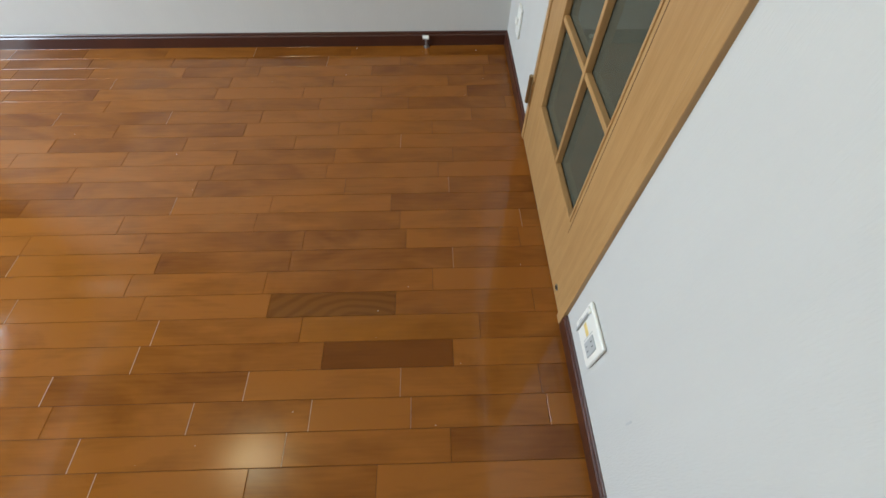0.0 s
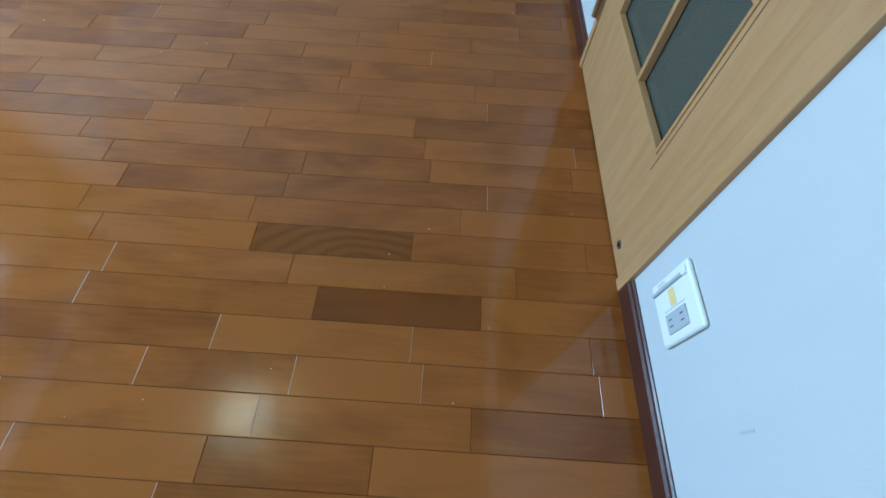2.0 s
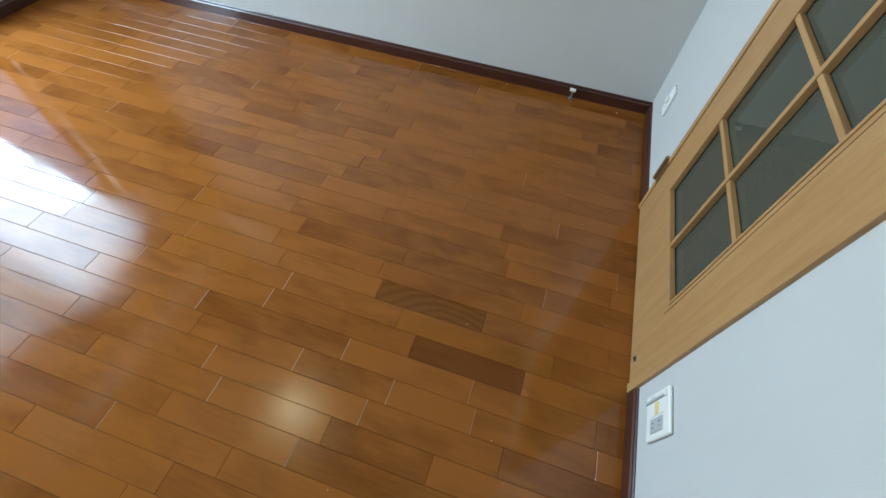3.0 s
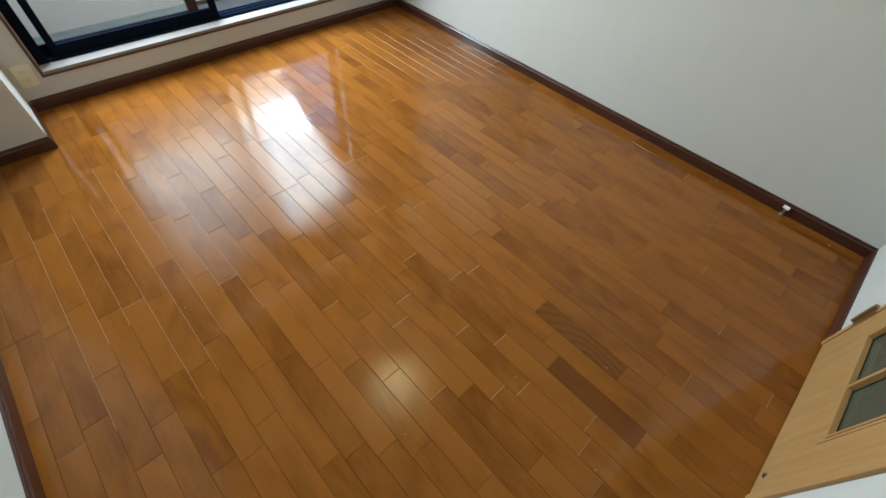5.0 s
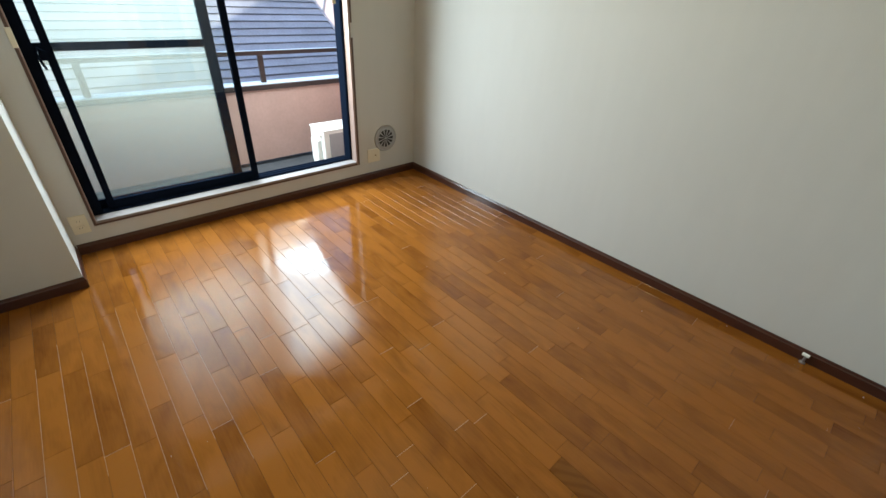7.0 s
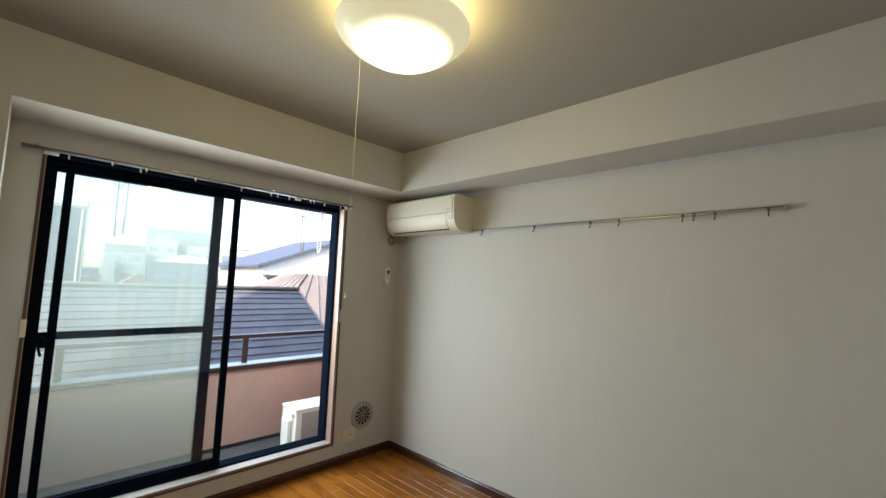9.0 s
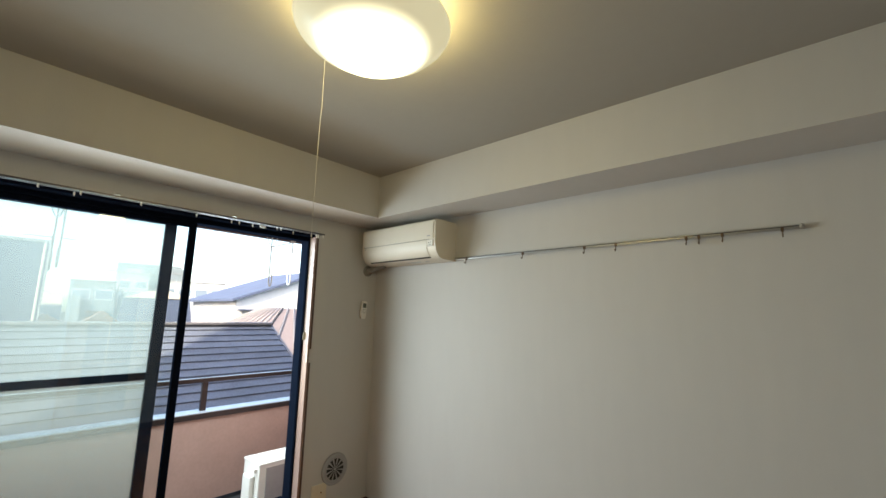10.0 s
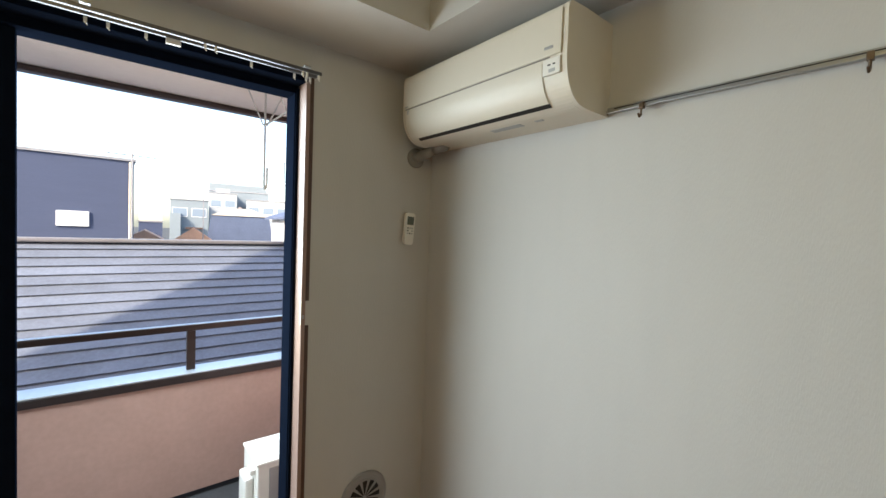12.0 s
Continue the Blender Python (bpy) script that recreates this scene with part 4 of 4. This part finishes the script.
far_building("grey_block", "tall plain blue-grey sided building", 26, -32, 3.1, 6.6, 9, M_HOUSEG)
flats = far_building("white_flats", "white flat-roofed block of flats with a stair tower", 60, 6.13, 9.9, 2.9, 12, M_FLATS, (2, 1))
part("stair_tower", boxed(0.02, 1.2, -2.0, -0.9, 0, 8.4), M_FLATS, flats)
part("balcony_slab", boxed(0.02, 1.0, -0.4, 1.5, 6.55, 6.75), M_CASING, flats, "dark balcony edge")
tall = far_building("white_flats", "tall pale grey-green apartment block with a chamfered top", 75, 9.96, 16.4, 4.3, 14, M_FLATS)
part("upper_storey", prism(bmesh.new(), [(-4.45, 12.8), (4.3, 12.8), (3.6, 13.85), (-4.45, 13.95)], "x", -13.8, -0.1), M_FLATS, tall, "pale chamfered upper storey")
front = far_building("white_flats", "white apartment block with a roof hutch", 70, 9.96, 12.9, 4.0, 6, M_FLATSW, (2, 1))
part("roof_hutch", boxed(-4.0, -0.4, -1.0, 0.9, 12.0, 12.7), M_FLATSW, front)
far_building("white_flats", "low white apartment block in the distance", 66, 14.1, 20.5, 3.45, 12, M_FLATSW, (4, 1))
mh = thing("mansard_house", (EYE[0] - 38, 7.66, -5.5), "house with a steep dark blue mansard roof", "house", turn=-13.5)
part("wall", boxed(-7, 0, -2.5, 2.5, 0, 5.2), M_HOUSEW, mh)
part("roof", prism(bmesh.new(), [(-2.6, 5.2), (2.6, 5.2), (2.15, 7.92), (-2.15, 7.92)], "x", -7, 0.2), M_ROOFB, mh)
part("ridge_cap", prism(bmesh.new(), [(-2.2, 7.92), (2.2, 7.92), (0.8, 8.5), (-0.6, 8.5)], "x", -7, 0.3), M_HOUSEC, mh)
for y, h in ((-0.1, 8.75), (1.1, 8.45)):
    part("chimney", boxed(-2.4, -2.0, y - 0.14, y + 0.14, 7.9, h), M_ROOFR, mh)
far_building("orange_roof_house", "small house with an orange tiled roof", 34, 7.0, 10.2, -1.9, 6, M_HOUSEW, roof=M_ROOFO, mount=0.95)
far_building("orange_roof_house", "low house with a pale tiled roof behind the ridge", 30, 2.6, 5.4, -1.9, 6, M_HOUSEW, roof=M_ROOFO, mount=0.6)
dh = far_building("dark_house", "blue-grey house with a pale upper storey", 45, 3.3, 5.5, 0.15, 6, M_HOUSEG)
part("upper_storey", prism(bmesh.new(), [(-0.86, 7.30), (0.86, 7.30), (0.84, 8.22), (-0.86, 8.28)], "x", -5.9, 0.05), M_HOUSEC, dh, "pale beige upper storey")


def white_house():
    """A gabled house, its ridge running away from the room."""
    b = thing("white_house", (-27.57, 8.5, -5.5), "white rendered house with blue slate gabled roof", "house")
    he, w, d, up = 7.88, 13.0, 8.0, 2.32
    part("wall", prism(bmesh.new(), [(0.4, 0), (w - 0.4, 0), (w - 0.4, he - 0.1), (w / 2, he + up - 0.12), (0.4, he - 0.1)], "x", -d, -0.4), M_HOUSEW, b)
    part("roof", prism(bmesh.new(), [(0, he - 0.05), (w / 2, he + up), (w, he - 0.05), (w, he - 0.20), (w / 2, he + up - 0.15), (0, he - 0.20)], "x", -d - 0.4, 0), M_ROOFB, b)
    for y in (1.2, 3.0):
        v = part("window", boxed(-0.40, -0.32, y - 0.42, y + 0.42, he - 2.1, he - 0.9), M_FLATSW, b)
        part("pane", boxed(-0.32, -0.31, y - 0.36, y + 0.36, he - 2.04, he - 0.96), M_FARWIN, v)
    part("canopy", boxed(-0.40, 0.2, 0.5, 4.4, he - 0.75, he - 0.68), M_ROOFB, b, "thin window canopy")
    return b


white_house()
b = thing("metal_roof_house", (-12.6, 4.0, -5.35), "house with a brownish standing-seam metal roof", "house")
part("wall", boxed(-3.0, 1.9, -1.9, 3.0, 0, 5.6), M_HOUSEC, b)
bm = bmesh.new()
base = [bm.verts.new(c) for c in ((-3.3, -2.2, 5.6), (2.2, -2.2, 5.6), (2.2, 3.3, 5.6), (-3.3, 3.3, 5.6))]
topv = [bm.verts.new(c) for c in ((-1.2, -0.2, 7.0), (0.2, -0.2, 7.0), (0.2, 1.2, 7.0), (-1.2, 1.2, 7.0))]
bm.faces.new(base[::-1]), bm.faces.new(topv)
for i in range(4):
    bm.faces.new((base[i], base[(i + 1) % 4], topv[(i + 1) % 4], topv[i]))
part("roof", bm, M_ROOFR, b)
for i in range(9):
    s = i / 8
    part("seam", rod(bmesh.new(), (2.2, -2.2 + 5.5 * s, 5.62), (0.2, -0.2 + 1.4 * s, 7.02), 0.03, 6), M_RIDGE, b)
    part("seam", rod(bmesh.new(), (-3.3 + 5.5 * s, -2.2, 5.62), (-1.2 + 1.4 * s, -0.2, 7.02), 0.03, 6), M_RIDGE, b)


blk = bpy.data.objects["grey_block"]
part("roof_panel", boxed(0.0, 0.10, 6.0, 7.15, 6.80, 7.50, bevel=0.02), M_HOUSEW, blk, "small pale panel")
dp = thing("downpipe", (EYE[0] - 25.95, EYE[1] + 26 * math.tan(radians(2.75)), -5.5), "pale downpipe on the blue-grey building", "downpipe")
part("pipe", rod(bmesh.new(), (0.08, 0, 0), (0.08, 0, 10.0), 0.05, 10), M_HOUSEC, dp)


def antenna(dist, az, base_z, top_z):
    a = thing("tv_antenna", (EYE[0] - dist, EYE[1] + dist * math.tan(radians(az)), base_z), "thin rooftop television antenna on a pole", "antenna", group="rooftop antennas")
    h = top_z - base_z
    part("mast", rod(bmesh.new(), (0, 0, 0), (0, 0, h), 0.035, 8), M_RIDGE, a)
    part("boom", rod(bmesh.new(), (0, -0.9, h - 0.1), (0, 0.9, h - 0.1), 0.02, 6), M_RIDGE, a)
    for i in range(7):
        y = -0.85 + i * 0.28
        part("element", rod(bmesh.new(), (-0.3, y, h - 0.1), (0.3, y, h - 0.1), 0.012, 6), M_RIDGE, a)
    return a


antenna(24, 3.0, -5.5, EYE[2] + 24 * math.tan(radians(7.5)))
antenna(32, 9.6, -5.5, EYE[2] + 32 * math.tan(radians(4.4)))


# ---- floor boards ----
W_ROW, Y_FIRST = 0.0815, -0.0135
JOINTS = {
    8: (-1.381, -0.940), 10: (-1.226, -0.791), 11: (-1.268, -0.712), 12: (-0.971, -0.536), 13: (-1.476, -1.010, -0.501),
    14: (-1.370, -0.828), 15: (-1.291, -0.859, -0.320), 16: (-1.356, -0.924, -0.389), 17: (-0.896, -0.505), 18: (-2.160, -1.215, -0.785, -0.250),
    19: (-1.242, -0.709, -0.333), 20: (-1.907, -1.450, -0.909, -0.483), 21: (-1.682, -1.411, -1.037, -0.721, -0.453, -0.083),
    22: (-1.302, -0.775, -0.349), 23: (-2.182, -1.227, -0.854, -0.535), 24: (-1.340, -0.918, -0.385), 25: (-1.470,), 26: (-1.206,),
    27: (-1.286,), 28: (-2.314, -1.388), 29: (-0.987,), 31: (-2.870, -1.171), 35: (-2.496,),
}
LENGTHS = (0.39, 0.43, 0.47, 0.53, 0.35)
plank_meshes = {}


def plank_verts(length, width):
    g, c, e = 0.0004, 0.0009, 0.0009
    hx, hy = length / 2 - g, width / 2 - g
    return [(sx * (hx - i), sy * (hy - i), z) for z, i in ((-0.0024, 0), (-e, 0), (0, c)) for sx, sy in ((-1, -1), (1, -1), (1, 1), (-1, 1))]


def plank_faces(o=0):
    f = [(o + 8, o + 9, o + 10, o + 11)]
    for lvl in (0, 4):
        for i in range(4):
            j = (i + 1) % 4
            f.append((o + lvl + i, o + lvl + j, o + lvl + 4 + j, o + lvl + 4 + i))
    return f


def plank_mesh(length, width, mat):
    key = (round(length, 4), round(width, 4), mat.name)
    if key not in plank_meshes:
        me = bpy.data.meshes.new("floorboard")
        me.from_pydata(plank_verts(length, width), [], plank_faces())
        me.materials.append(mat)
        plank_meshes[key] = me
    return plank_meshes[key]


rnd = random.Random(11)
planks = []
for row in range(-1, 39):
    ya, yb = Y_FIRST - row * W_ROW, Y_FIRST - (row + 1) * W_ROW
    ya, yb = min(ya, 0.0), max(yb, YS)
    if ya - yb < 0.004:
        continue
    cuts = list(JOINTS.get(row, (-rnd.uniform(0.3, 0.9),)))
    while cuts[-1] < 0:
        cuts.append(cuts[-1] + rnd.choice(LENGTHS))
    while cuts[0] > XW:
        cuts.insert(0, cuts[0] - rnd.choice(LENGTHS))
    k = 1
    while k < len(cuts):
        if cuts[k] - cuts[k - 1] > 0.75:
            cuts.insert(k, cuts[k - 1] + (cuts[k] - cuts[k - 1]) * rnd.choice((0.46, 0.5, 0.54)))
        k += 1
    for a, b_ in zip(cuts, cuts[1:]):
        a, b_ = max(a, XW), min(b_, 0.0)
        if b_ - a > 0.01 and not (b_ < -3.215 and ya <= -2.62):
            planks.append((row, a, b_, ya, yb))
floor_ob = bpy.data.objects["floor"]
near = sorted(planks, key=lambda p: math.hypot((p[1] + p[2]) / 2 + 0.55, ((p[3] + p[4]) / 2 + 1.6) * 0.8))
rest_v, rest_f = [], []
for n, (row, a, b_, ya, yb) in enumerate(near):
    mid = ((a + b_) / 2, (ya + yb) / 2, 0)
    mat = M_PLANK
    if row == 17 and abs(a + 0.896) < 0.01:
        mat = M_PLANK_WAVE
    elif row == 18 and abs(a + 0.785) < 0.01:
        mat = M_PLANK_GOLD
    elif row == 19 and abs(a + 0.709) < 0.01:
        mat = M_PLANK_DARK
    if n < 300:
        ob = new("floorboard", plank_mesh(b_ - a, ya - yb, mat))
        ob.location = mid
        ob.parent = floor_ob
    else:
        rest_f += plank_faces(len(rest_v))
        rest_v += [(v[0] + mid[0], v[1] + mid[1], v[2]) for v in plank_verts(b_ - a, ya - yb)]
me = bpy.data.meshes.new("far_floorboards")
me.from_pydata(rest_v, [], rest_f)
me.materials.append(M_PLANK)
ob = new("far_floorboards", me)
ob.parent = floor_ob
tagged(ob, kind="stuff")
# pale filler in some joints
fv, ff = [], []


def filler(x0, x1, y0, y1):
    o_ = len(fv)
    fv.extend([(x, y, z) for z in (-0.0012, 0.0002) for x, y in ((x0, y0), (x1, y0), (x1, y1), (x0, y1))])
    ff.extend([(o_ + 4, o_ + 5, o_ + 6, o_ + 7)] + [(o_ + i, o_ + (i + 1) % 4, o_ + 4 + (i + 1) % 4, o_ + 4 + i) for i in range(4)])


fill = random.Random(21)
BRIGHT = {(20, -0.909), (19, -1.242), (18, -1.215), (21, -1.037), (22, -1.302), (23, -1.227), (24, -0.918), (21, -0.721), (22, -0.775), (18, -2.160), (20, -1.450)}
for row, a, b_, ya, yb in planks:
    if (row, round(a, 3)) in BRIGHT or (a > XW + 0.1 and fill.random() < 0.12):
        w = 0.0008 if (row, round(a, 3)) in BRIGHT else 0.0005
        filler(a - w, a + w, yb + 0.001, ya - 0.001)
for row in (28, 29, 30, 31, 32, 33, 34, 35):
    y, xa = Y_FIRST - row * W_ROW, fill.uniform(-3.0, -2.6)
    filler(xa, fill.uniform(-1.9, -1.4), y - 0.0005, y + 0.0005)
me = bpy.data.meshes.new("joint_filler")
me.from_pydata(fv, [], ff)
me.materials.append(M_FILLER)
ob = new("joint_filler", me)
ob.parent = floor_ob
tagged(ob, "pale worn joint edges", kind="stuff")
